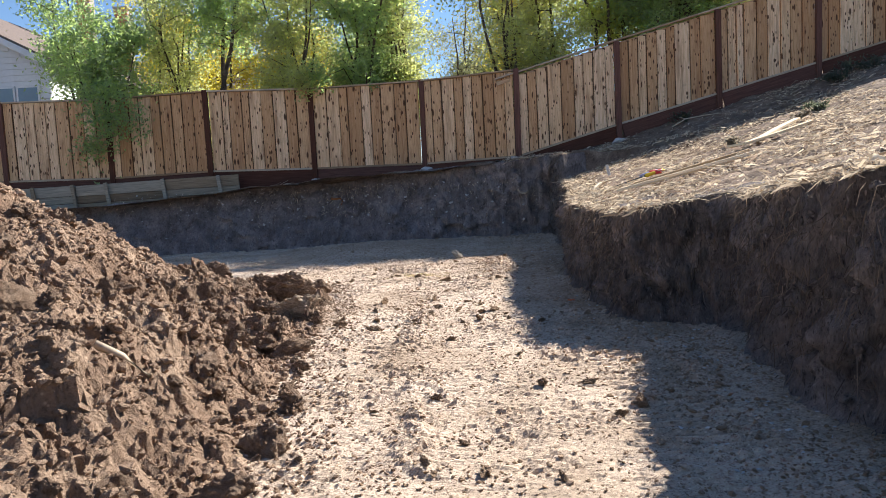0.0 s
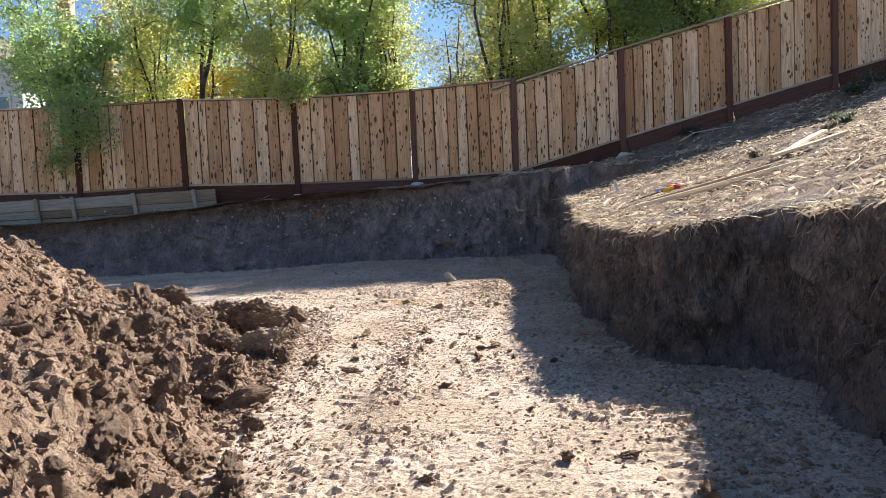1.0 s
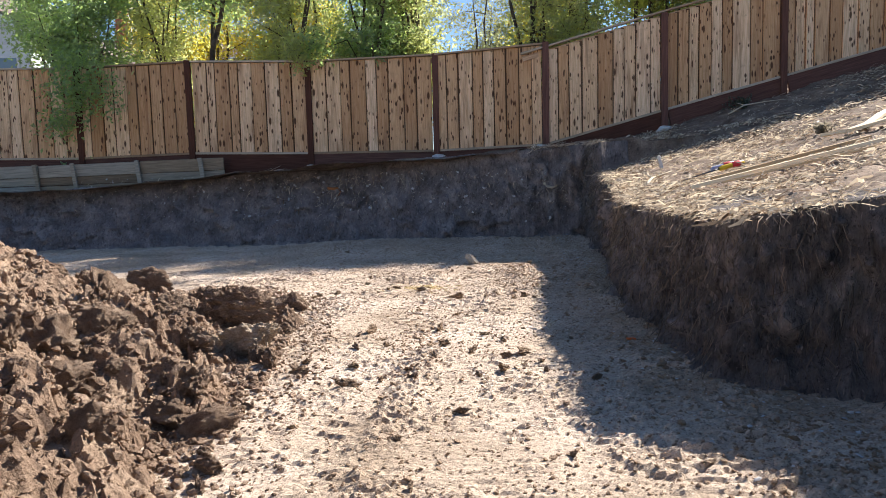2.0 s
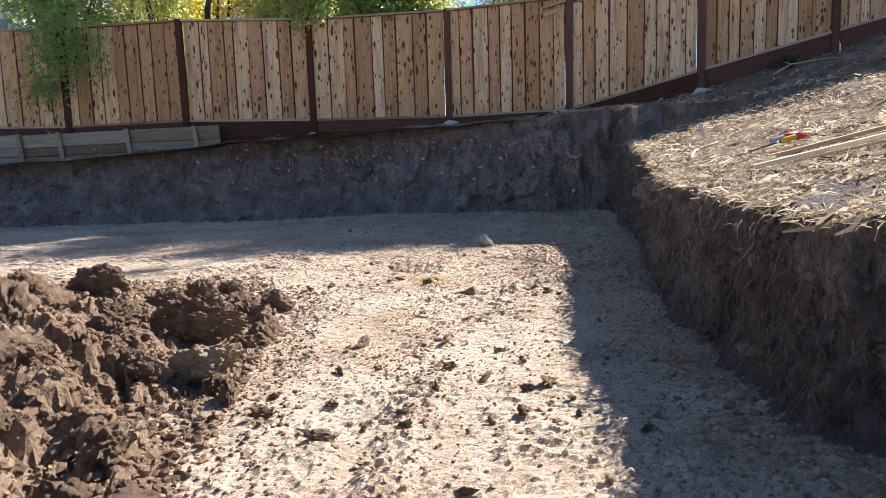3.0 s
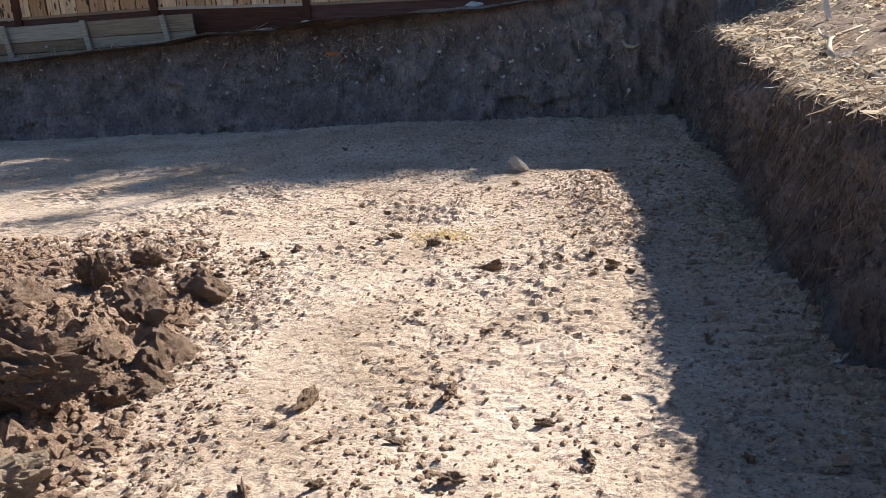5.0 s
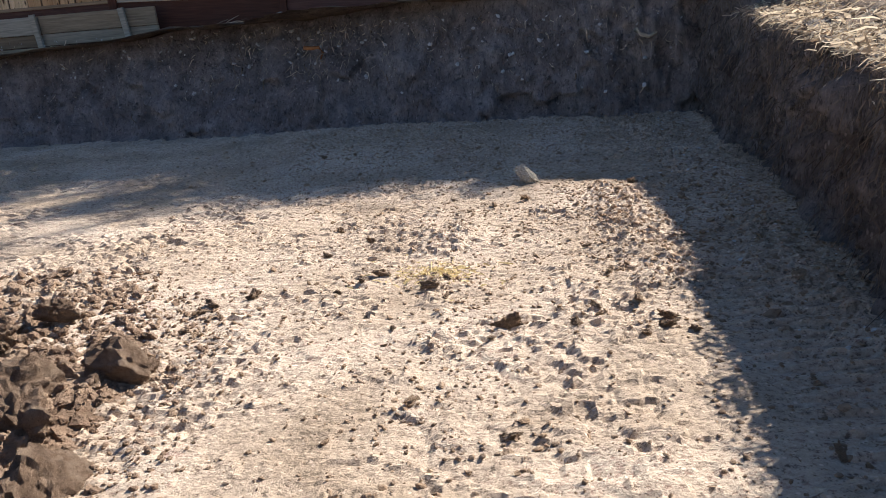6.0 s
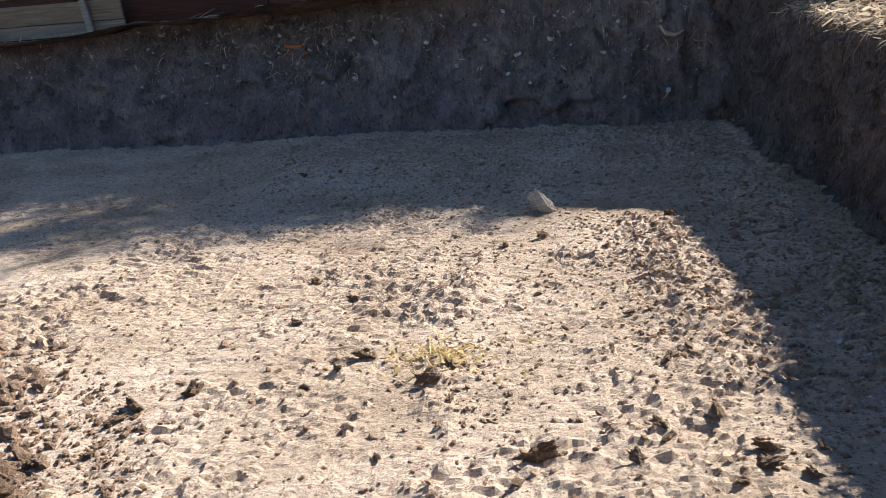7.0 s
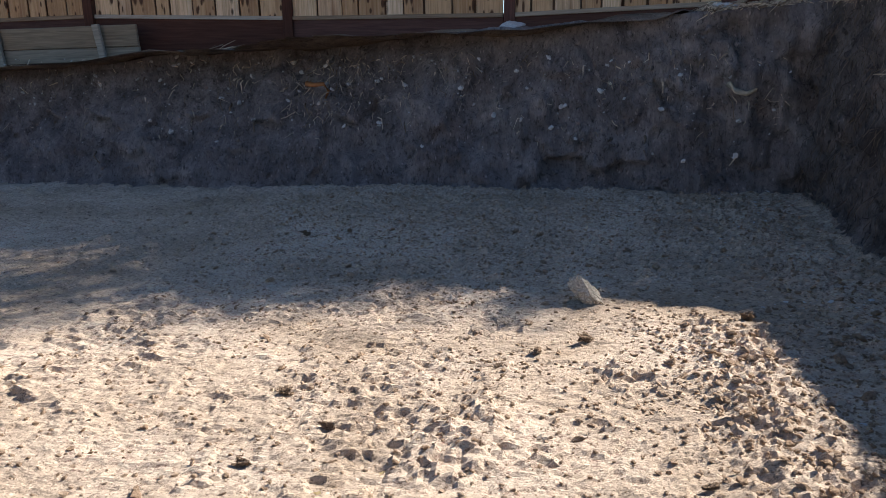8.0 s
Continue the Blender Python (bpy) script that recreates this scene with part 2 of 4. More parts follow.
def slope_z(x, y):
    """Height of the untouched ground above the pit floor."""
    hill = 0.93 + 0.262 * (x - 1.9) + 0.019 * np.maximum(0, y - 12.0) ** 2 * (y < 19) + 0.63 * (y >= 19) + 0.12 * np.maximum(0, 6.3 - np.maximum(y, 3.5))
    hill = np.minimum(hill, 4.2)
    back = 1.50 + 0.052 * np.clip(x + 2.5, 0, 5) - 0.04 * np.clip(-2.5 - x, 0, 6) - 0.09 * smooth(-4.2, -4.7, x)
    k = 0.12
    return np.log(np.exp(hill / k) + np.exp(np.where(y > 15, back, 0.9) / k)) * k


def back_lean(x):
    """How far the back face leans from its foot to its top."""
    return np.interp(x, [-11, -4.2, -2.6, -1.0, 0.8, 2.0], [0.7, 0.85, 1.15, 0.9, 0.40, 0.10])


def along(points, step):
    """Evenly spaced points on a rounded polyline, with outward normals."""
    p = np.array(points, dtype=float)
    for _ in range(1):
        q = [p[0]]
        for a, b in zip(p[:-1], p[1:]):
            q += [a * 0.75 + b * 0.25, a * 0.25 + b * 0.75]
        p = np.array(q + [p[-1]])
    seg = np.r_[0, np.cumsum(np.hypot(*np.diff(p, axis=0).T))]
    s = np.linspace(0, seg[-1], max(2, int(seg[-1] / step)))
    xy = np.stack([np.interp(s, seg, p[:, 0]), np.interp(s, seg, p[:, 1])], -1)
    d = np.gradient(xy, axis=0)
    d /= np.linalg.norm(d, axis=1)[:, None]
    return s, xy, np.stack([d[:, 1], -d[:, 0]], -1)


def cut_wall(name, points, step, lean, lip, seed, label, flute, material):
    """The dug face of the pit from its foot to its rounded lip and some way over the ground above."""
    s, base, out = along(points, step)
    nv = int(1.5 / step)
    v = np.linspace(0, 1, nv)
    S, V = np.meshgrid(s, v, indexing="ij")
    B = base[:, None, :] + out[:, None, :] * (lean(base[:, 0])[:, None] * V ** 1.3)[..., None]
    top = slope_z(B[..., 0], B[..., 1])
    Z = V * top - 0.03
    rib = (0.25 - np.abs(fbm(S, Z * 0.25, 0.10, 3, seed))) * flute
    rough = fbm(S, Z * 1.1, 0.6, 4, seed + 20, 0.5) * 0.15 + fbm(S, Z, 0.08, 3, seed + 30) * 0.03 + (plates(S * 1.2, Z, 0.11, seed + 35) - 0.5) * 0.04 + (plates(S, Z, 0.33, seed + 36) - 0.5) * (0.13 if seed == 200 else 0.06) + (plates(S * 0.5, Z, 0.06, seed + 37) - 0.5) * 0.02 + rib * smooth(0.0, 0.3, V) * (0.3 + 2.2 * np.clip(fbm(S, Z, 1.3, 2, seed + 40) + 0.4, 0, 1))
    foot = 0.14 * np.clip(1 - V / 0.14, 0, 1) ** 1.6 * (0.6 + fbm(S, Z * 0, 0.5, 3, seed + 50))
    push = (rough - foot) * np.where(V > 0.9, 1 - (V - 0.9) * 6, 1.0)
    XY = B + out[:, None, :] * push[..., None]
    P = np.concatenate([XY, Z[..., None]], -1)
    # over the lip
    k = np.linspace(0.02, 1, 26) ** 1.4 * lip
    L = P[:, -1:, :2] + out[:, None, :] * k[None, :, None]
    Zl = slope_z(L[..., 0], L[..., 1]) + 0.012 + fbm(L[..., 0], L[..., 1], 0.25, 4, seed + 60) * 0.05 * np.clip(1.2 - k / lip, 0, 1)
    Zl[:, 0] = np.minimum(Zl[:, 0], Zl[:, 1])
    Zl[:, -1] -= 0.06
    P = np.concatenate([P, np.concatenate([L, Zl[..., None]], -1)], 1)
    ob = sheet(name, P, material)
    return tagged(ob, label, "earth wall", kind="structure")


# ---------------------------------------------------------------- ground
def spaced(*stretches):
    """Coordinates from (start, end, step) stretches laid end to end."""
    out = [np.arange(a, b, st) for a, b, st in stretches]
    return np.unique(np.concatenate(out + [[stretches[-1][1]]]).round(5))


def floor_height(X, Y):
    z = fbm(X, Y, 2.0, 3, 3) * 0.04 + 0.10 * smooth(14.2, 16.7, Y) * smooth(-4.2, -1.0, X)
    # crawler tracks pressed across the way of travel
    band = np.maximum(smooth(0.36, 0.26, np.abs(X - 0.2 - 0.1 * np.sin(Y * 0.4))), smooth(0.34, 0.26, np.abs(X + 1.15 - 0.15 * np.sin(Y * 0.35 + 1))))
    band = np.maximum(band, smooth(0.36, 0.28, np.abs(X - 1.45)))
    wob = Y + fbm(X, Y, 0.5, 3, 8) * 0.10
    tread = smooth(0.35, 0.65, np.abs(np.sin(wob * math.pi / 0.12)))
    worn = np.clip(fbm(X, Y, 0.8, 2, 12) + 0.55, 0, 1)
    z = z - band * (0.004 + (0.006 + 0.022 * smooth(1.0, 1.3, X)) * (tread - 0.5) * worn)
    # flaked crust, torn streaks and crumbs
    flake = plates(X * 0.7, Y, 0.05, 17) * 0.5 + plates(X * 0.85, Y, 0.12, 18) * 0.6
    z = z + (flake - 0.5) * 0.022 * (0.2 + 1.35 * np.clip(fbm(X, Y, 0.6, 3, 19) + 0.5, 0, 1)) + fbm(X, Y, 0.2, 3, 31) * 0.008 + np.abs(fbm(X * 0.6, Y, 0.04, 2, 33)) * 0.005
    broken = smooth(0.12, 0.2, fbm(X, Y, 0.55, 4, 44))
    z = z + broken * (plates(X * 0.8, Y, 0.04, 45) - 0.4) * 0.022
    # churned strips beside the tracks and at the shaded corner
    ridge = np.exp(-((X + 0.12 + 0.10 * np.sin(Y * 1.3)) / 0.13) ** 2) * smooth(0.0, 0.2, fbm(X, Y, 0.5, 3, 61)) * smooth(13.5, 12, Y)
    edge = np.exp(-((X - 1.02) / 0.26) ** 2) * smooth(10.6, 11.6, Y) * smooth(13.6, 12.8, Y)
    foot = smooth(1.35, 1.75, X) * 0.5 + smooth(13.5, 14.6, Y) * 0.9
    return z + (ridge * 1.1 + edge * 1.3 + foot) * (plates(X, Y, 0.11, 64) * 0.018 + plates(X, Y, 0.06, 62) * 0.018 + plates(X, Y, 0.035, 63) * 0.014)


fx = spaced((-11.6, -5.5, 0.12), (-5.5, -3.0, 0.04), (-3.0, 2.0, 0.02), (2.0, 3.2, 0.045))
fy = spaced((-7.6, 2.2, 0.2), (2.2, 3.4, 0.05), (3.4, 14.4, 0.015), (14.4, 16.9, 0.018), (16.9, 18.0, 0.06))
X, Y = np.meshgrid(fx, fy, indexing="ij")
pit_floor = sheet("pit_floor", np.stack([X, Y, floor_height(X, Y)], -1), dry_floor, None, False)
tagged(pit_floor, "dry trampled tan soil floor of a dug pit with machine track marks", "ground", kind="structure")

right_wall = cut_wall("cut_wall_right", RIGHT_BASE, 0.028, lambda x: 0.07 + 0 * x, 0.45, 100, "dark dug earth face with hanging roots below dry grass", 0.30, root_soil)
back_wall = cut_wall("cut_wall_back", BACK_BASE, 0.034, back_lean, 0.75, 200, "dark dug earth face in shade below a wooden fence", 0.06, cut_soil)
left_wall = cut_wall("cut_wall_left", [(-11.0, 17.0), (-11.2, 8.0), (-11.0, -7.0)], 0.15, lambda x: 0.15 + 0 * x, 0.8, 300, "dark dug earth face at the side of the pit", 0.03, cut_soil)
near_wall = cut_wall("cut_wall_near", [(-11.0, -7.0), (-4.0, -7.2), (2.3, -7.0)], 0.15, lambda x: 0.15 + 0 * x, 0.8, 400, "dark dug earth face behind the pit floor", 0.03, cut_soil)


def inside_pit(X, Y, margin):
    ring = np.array(RIGHT_BASE + BACK_BASE[1:] + [(PIT_LEFT, PIT_NEAR)])
    c = ring.mean(0)
    res = np.zeros(X.shape, bool)
    n = len(ring)
    dist = np.full(X.shape, 1e9)
    for i in range(n):
        (x0, y0), (x1, y1) = ring[i], ring[(i + 1) % n]
        hit = ((y0 > Y) != (y1 > Y)) & (X < (x1 - x0) * (Y - y0) / (y1 - y0 + 1e-12) + x0)
        res ^= hit
        t = np.clip(((X - x0) * (x1 - x0) + (Y - y0) * (y1 - y0)) / ((x1 - x0) ** 2 + (y1 - y0) ** 2), 0, 1)
        dist = np.minimum(dist, np.hypot(X - x0 - t * (x1 - x0), Y - y0 - t * (y1 - y0)))
    return res | (dist < margin)


gx = spaced((-900, -100, 200), (-100, -12, 11), (-12, 1.4, 0.3), (1.4, 9.0, 0.05), (9.0, 14, 0.4), (14, 100, 10), (100, 900, 200))
gy = spaced((-900, -100, 200), (-100, -8, 11), (-8, 3.0, 0.4), (3.0, 17.4, 0.05), (17.4, 19.4, 0.12), (19.4, 24, 0.4), (24, 120, 12), (120, 1500, 200))
X, Y = np.meshgrid(gx, gy, indexing="ij")
near = smooth(14, 9, np.abs(X - 2)) * smooth(24, 18, Y)
Z = slope_z(X, Y) + near * (fbm(X, Y, 0.9, 5, 500, 0.55) * 0.10 + fbm(X, Y, 0.12, 3, 520) * 0.04)
mx, my = (X[:-1, :-1] + X[1:, 1:]) / 2, (Y[:-1, :-1] + Y[1:, 1:]) / 2
ground = sheet("ground", np.stack([X, Y, Z], -1), slope_soil, ~inside_pit(mx, my, 0.22))
tagged(ground, "brown sloping soil strewn with dry mown grass above the pit", "ground", kind="structure")


# ---------------------------------------------------------------- dug soil pile
def toe_x(y):
    return np.interp(y, [1, 3.7, 4.6, 6.3, 7.7, 8.4, 9.1, 10.0, 10.7, 11.3, 12.2, 13], [-1.2, -0.85, -0.75, -1.0, -1.05, -1.15, -1.25, -1.4, -1.5, -1.9, -3.0, -6])


def pile_height(X, Y):
    d = toe_x(Y) + fbm(X, Y, 0.5, 3, 610) * 0.25 - X
    h = 0.16 * np.clip(d, 0, 0.45) + 0.70 * np.clip(d - 0.4, 0, 3.1) + 0.15 * np.clip(d - 3.5, 0, 2)
    fall = np.interp(Y, [-1, 1.5, 6.3, 7.6, 8.6, 9.6, 10.4, 11.2, 12.5], [0.0, 1, 1, 0.76, 0.55, 0.30, 0.08, 0.03, 0.0])
    h = h * fall
    amount = smooth(0.0, 0.35, d) * (0.12 + 0.88 * smooth(10.5, 9.6, Y))
    far = smooth(12.5, 11, Y)
    wx, wy = X + fbm(X, Y, 0.16, 4, 671, 0.6) * 0.16, Y + fbm(X, Y, 0.16, 4, 672, 0.6) * 0.16
    h = h + amount * far * (fbm(X, Y, 0.8, 3, 620, 0.5) * 0.26 + ((plates(wx, wy, 0.34, 630) - 0.4) * 0.13 + lumps(wx, wy, 0.17, 640) * 0.09) * smooth(2.6, 1.0, d) + lumps(wx, wy, 0.09, 641) * (0.018 + 0.02 * smooth(2.0, 0.6, d)) + fbm(X, Y, 0.22, 5, 655, 0.65) * 0.06
                            + fbm(X, Y, 0.07, 3, 650, 0.7) * 0.03 + (plates(wx, wy, 0.13, 661) - 0.5) * (0.02 + 0.035 * smooth(2.0, 0.6, d)) + (plates(wx, wy, 0.055, 662) - 0.5) * 0.028)
    return np.where(d > 0, h, -0.05) - 0.02


px = spaced((-8.0, -4.2, 0.06), (-4.2, -0.45, 0.021))
py = spaced((-1.0, 2.6, 0.09), (2.6, 11.4, 0.021), (11.4, 13.0, 0.05))
X, Y = np.meshgrid(px, py, indexing="ij")
pile = sheet("soil_mound", np.stack([X, Y, pile_height(X, Y)], -1), pile_soil, None, False)
tagged(pile, "large heap of loose brown dug soil with broken clods", "dirt heap")

# ---------------------------------------------------------------- fence
BOARD_H = 1.86


board_mesh = bpy.data.meshes.new("board")
bm = box(0.30, 0.018, BOARD_H, 0.006)
bm.to_mesh(board_mesh)
bm.free()
board_mesh.materials.append(cedar)
# battens added behind the board gaps, coloured dark for the seams' shade
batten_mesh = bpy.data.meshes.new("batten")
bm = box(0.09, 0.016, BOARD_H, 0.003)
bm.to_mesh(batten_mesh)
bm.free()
batten_mesh.materials.append(seam_shade_wood)
rng = random.Random(4)


def fence_run(posts, label, first, tall):
    fence = thing("fence", label, "fence")
    for x, y, z in posts[first:]:
        part("post", box(0.12, 0.10, BOARD_H * tall + 0.45, 0.006), red_post, fence, "dark red stained post", pose(x, y - 0.035, z - 0.40, 0, rng.uniform(-0.4, 0.4), 0))
    for (x0, y0, z0), (x1, y1, z1) in zip(posts[:-1], posts[1:]):
        L, turn = math.hypot(x1 - x0, y1 - y0), math.degrees(math.atan2(y1 - y0, x1 - x0))
        rise = math.degrees(math.atan2(z1 - z0, L))
        m = pose((x0 + x1) / 2, (y0 + y1) / 2, (z0 + z1) / 2, 0, 0, turn)
        tilt = m @ pose(0, 0, 0, 0, -rise, 0)
        long = L / math.cos(radians(rise))
        high = BOARD_H * tall
        part("kickboard", box(long - 0.12, 0.04, 0.66, 0.005), redwood_stain, fence, "dark red stained kickboard", tilt @ pose(0, -0.012, -0.672))
        part("bottom_trim", box(long - 0.12, 0.05, 0.045, 0.004), pale_trim, fence, "pale weathered trim", tilt @ pose(0, -0.03, -0.02))
        part("top_rail", box(long - 0.02, 0.04, 0.09, 0.004), rail_cedar, fence, "", tilt @ pose(0, 0.045, high - 0.12))
        part("cap_rail", box(long, 0.14, 0.035, 0.005), pale_trim, fence, "weathered cap board", tilt @ pose(0, -0.01, high + 0.005))
        inner = L - 0.115
        edges = [0.0]
        for k in range(9):
            edges.append(edges[-1] + rng.uniform(0.7, 1.3))
        for k in range(9):
            a, b = (-inner / 2 + inner * e / edges[-1] for e in edges[k:k + 2])
            gap = rng.uniform(0.014, 0.03)
            u, sc = (a + b) / 2, (b - a - gap) / 0.30
            if k:
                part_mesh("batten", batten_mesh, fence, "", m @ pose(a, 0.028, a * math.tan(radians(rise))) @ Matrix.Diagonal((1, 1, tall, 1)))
            part_mesh("board", board_mesh, fence, "", m @ pose(u, rng.choice((-0.016, -0.010, -0.002)), u * math.tan(radians(rise)), 0, rng.uniform(-0.25, 0.25), rng.uniform(-1.2, 1.2)) @ Matrix.Diagonal((sc, 1, tall, 1)))
    return fence


fence_back = fence_run(FENCE[:8], "new cedar board fence with dark red posts and kickboards", 0, 1.01)
fence_hill = fence_run(FENCE[7:], "new cedar board fence with dark red posts climbing the slope", 1, 0.945)

# ---------------------------------------------------------------- low timber retaining wall
retaining = thing("retaining_wall", "low weathered grey timber retaining wall with stakes under the fence", "retaining wall")
RET_Y = 18.44
for a, b, top in ((-11.5, -8.5, 1.70), (-8.49, -6.36, 1.735), (-6.35, -4.59, 1.775)):
    for row, (drop, h) in enumerate(((0.26, 0.25), (0.43, 0.165), (0.66, 0.22))):
        part("plank", box(b - a - 0.01, 0.045, h, 0.008), grey_timber, retaining, "", pose((a + b) / 2, RET_Y + 0.012 * row, top - drop, rng.uniform(-1, 3), -1.1, rng.uniform(-0.4, 0.4)))
for x, top, lean in ((-9.45, 1.70, 3), (-8.49, 1.72, 4), (-7.69, 1.73, 5), (-6.34, 1.755, 5), (-5.01, 1.77, 6)):
    part("stake", box(0.085, 0.05, 0.62, 0.008), grey_timber, retaining, "", pose(x, RET_Y - 0.05, top - 0.60, 4, -lean, rng.uniform(-8, 2)))


# ---------------------------------------------------------------- trees behind the fence
def leaf_material(name, dark, light, glow):
    n = Nodes(name, 0.38)
    n.bsdf.inputs["Specular IOR Level"].default_value = 0.6
    c = n.mix(n.random(True), dark, light)
    n.put(c, n.bsdf.inputs["Base Color"])
    tr = n.t.nodes.new("ShaderNodeBsdfTranslucent")
    n.put(n.mix(n.random(True), glow, light), tr.inputs[0])
    mix = n.t.nodes.new("ShaderNodeMixShader")
    mix.inputs[0].default_value = 0.66
    n.t.links.new(n.bsdf.outputs[0], mix.inputs[1])
    n.t.links.new(tr.outputs[0], mix.inputs[2])
    n.t.links.new(mix.outputs[0], n.t.nodes["Material Output"].inputs[0])
    return n.mat


green_leaf = leaf_material("green_leaves", (0.08, 0.13, 0.06), (0.34, 0.43, 0.22), (0.64, 0.82, 0.25))
olive_leaf = leaf_material("olive_leaves", (0.14, 0.17, 0.07), (0.47, 0.50, 0.26), (0.90, 0.93, 0.32))
yellow_leaf = leaf_material("yellow_green_leaves", (0.30, 0.28, 0.04), (0.60, 0.52, 0.07), (0.95, 0.82, 0.10))
lime_leaf = leaf_material("lime_green_leaves", (0.16, 0.20, 0.05), (0.46, 0.50, 0.15), (0.88, 0.92, 0.24))
pale_leaf = leaf_material("pale_olive_leaves", (0.16, 0.17, 0.08), (0.30, 0.30, 0.15), (0.40, 0.40, 0.15))
bark = soil("bark", (0.05, 0.04, 0.03), (0.10, 0.075, 0.055), (0.16, 0.125, 0.095), 6.0, 60.0, 0.8)


def leaves(name, centres, spreads, count, size, seed, material):
    """Many small folded leaves scattered round clump centres."""
    r = np.random.RandomState(seed)
    which = r.randint(0, len(centres), count)
    c = np.array(centres)[which] + np.clip(r.normal(0, 0.5, (count, 3)), -1.1, 1.1) * np.array(spreads)[which]
    d = r.normal(0, 1, (count, 3)) * (1, 1, 0.7) - (0, 0, 0.5)
    d /= np.linalg.norm(d, axis=1)[:, None]
    side = np.cross(d, r.normal(0, 1, (count, 3)))
    side /= np.linalg.norm(side, axis=1)[:, None]
    L = (size * r.uniform(0.6, 1.35, count))[:, None]
    up = np.cross(d, side) * L * 0.12
    v = np.stack([c - d * L * 0.5, c + side * L * 0.24 + up, c + d * L * 0.5, c - side * L * 0.24 + up], 1)
    idx = np.arange(count * 4).reshape(count, 4)
    me = mesh_from(name, v.reshape(-1, 3), idx, False)
    me.materials.append(material)
    return me


def tree(label, base, height, spread, stems, foliage, seed, count, leaf=0.10, low=0.25, group="trees behind the fence", lean=(0, 0), trunk_r=0.07, clumps=90, spill=()):
    r = random.Random(seed)
    t = thing("tree", label, "tree", group, at=base)
    woods, centres, sizes = [], [], []
    for s in range(stems):
        a = r.uniform(0, 2 * math.pi)
        reach = spread * r.uniform(0.2, 0.75)
        top = Vector((math.cos(a) * reach + lean[0], math.sin(a) * reach + lean[1], height * r.uniform(0.75, 1.0)))
        foot = Vector((r.uniform(-0.25, 0.25), r.uniform(-0.25, 0.25), -0.1)) if stems > 1 else Vector((0, 0, -0.1))
        pts = []
        for k in range(9):
            f = k / 8
            q = foot.lerp(top, f)
            q.x += (f * (1 - f)) * 0.5 * r.uniform(-1, 1) - top.x * 0.4 * f * (1 - f)
            q.y += (f * (1 - f)) * 0.5 * r.uniform(-1, 1)
            pts.append(q)
        rad = [trunk_r * (1 - 0.85 * k / 8) * (1.35 if k == 0 else 1) for k in range(9)]
        woods.append(tube(pts, rad, 8))
        for b in range(max(7, clumps // stems // 3)):
            f = r.uniform(low, 1.0)
            k = min(7, int(f * 8))
            o = pts[k].lerp(pts[k + 1], f * 8 - k)
            a = r.uniform(0, 2 * math.pi)
            ln = spread * r.uniform(0.3, 0.8) * (1.1 - 0.5 * f)
            tip = o + Vector((math.cos(a) * ln, math.sin(a) * ln, ln * r.uniform(-0.1, 0.7)))
            midp = o.lerp(tip, 0.5) + Vector((0, 0, ln * 0.08))
            woods.append(tube([o, midp, tip], [max(0.006, rad[k] * 0.42), 0.009 + rad[k] * 0.15, 0.004], 5))
            for q in (o.lerp(tip, 0.5), o.lerp(tip, 0.8), tip):
                centres.append(tuple(q + Vector((r.uniform(-0.15, 0.15), r.uniform(-0.15, 0.15), r.uniform(-0.25, 0.1)))))
                w = r.uniform(0.25, 0.7) * (0.55 + spread * 0.28)
                sizes.append((w, w, w * r.uniform(0.8, 1.3)))
    for c, w in spill:
        woods.append(tube([(0, 0, c[2] * 0.75), (c[0] * 0.5, c[1] * 0.5, c[2] + 0.35), c], [0.02, 0.012, 0.004], 5))
        for k in range(3):
            centres.append((c[0] + r.uniform(-0.2, 0.2), c[1] + r.uniform(-0.1, 0.1), c[2] + r.uniform(-0.15, 0.3)))
            sizes.append((w, w * 0.6, w * 1.3))
    part_mesh("trunk", tubes_mesh("trunk", woods, bark), t, "dark slender trunk with bare limbs")
    part_mesh("crown", leaves("crown", centres, sizes, count, leaf, seed, foliage), t, "loose crown of small leaves")["kind"] = "stuff"
    return t


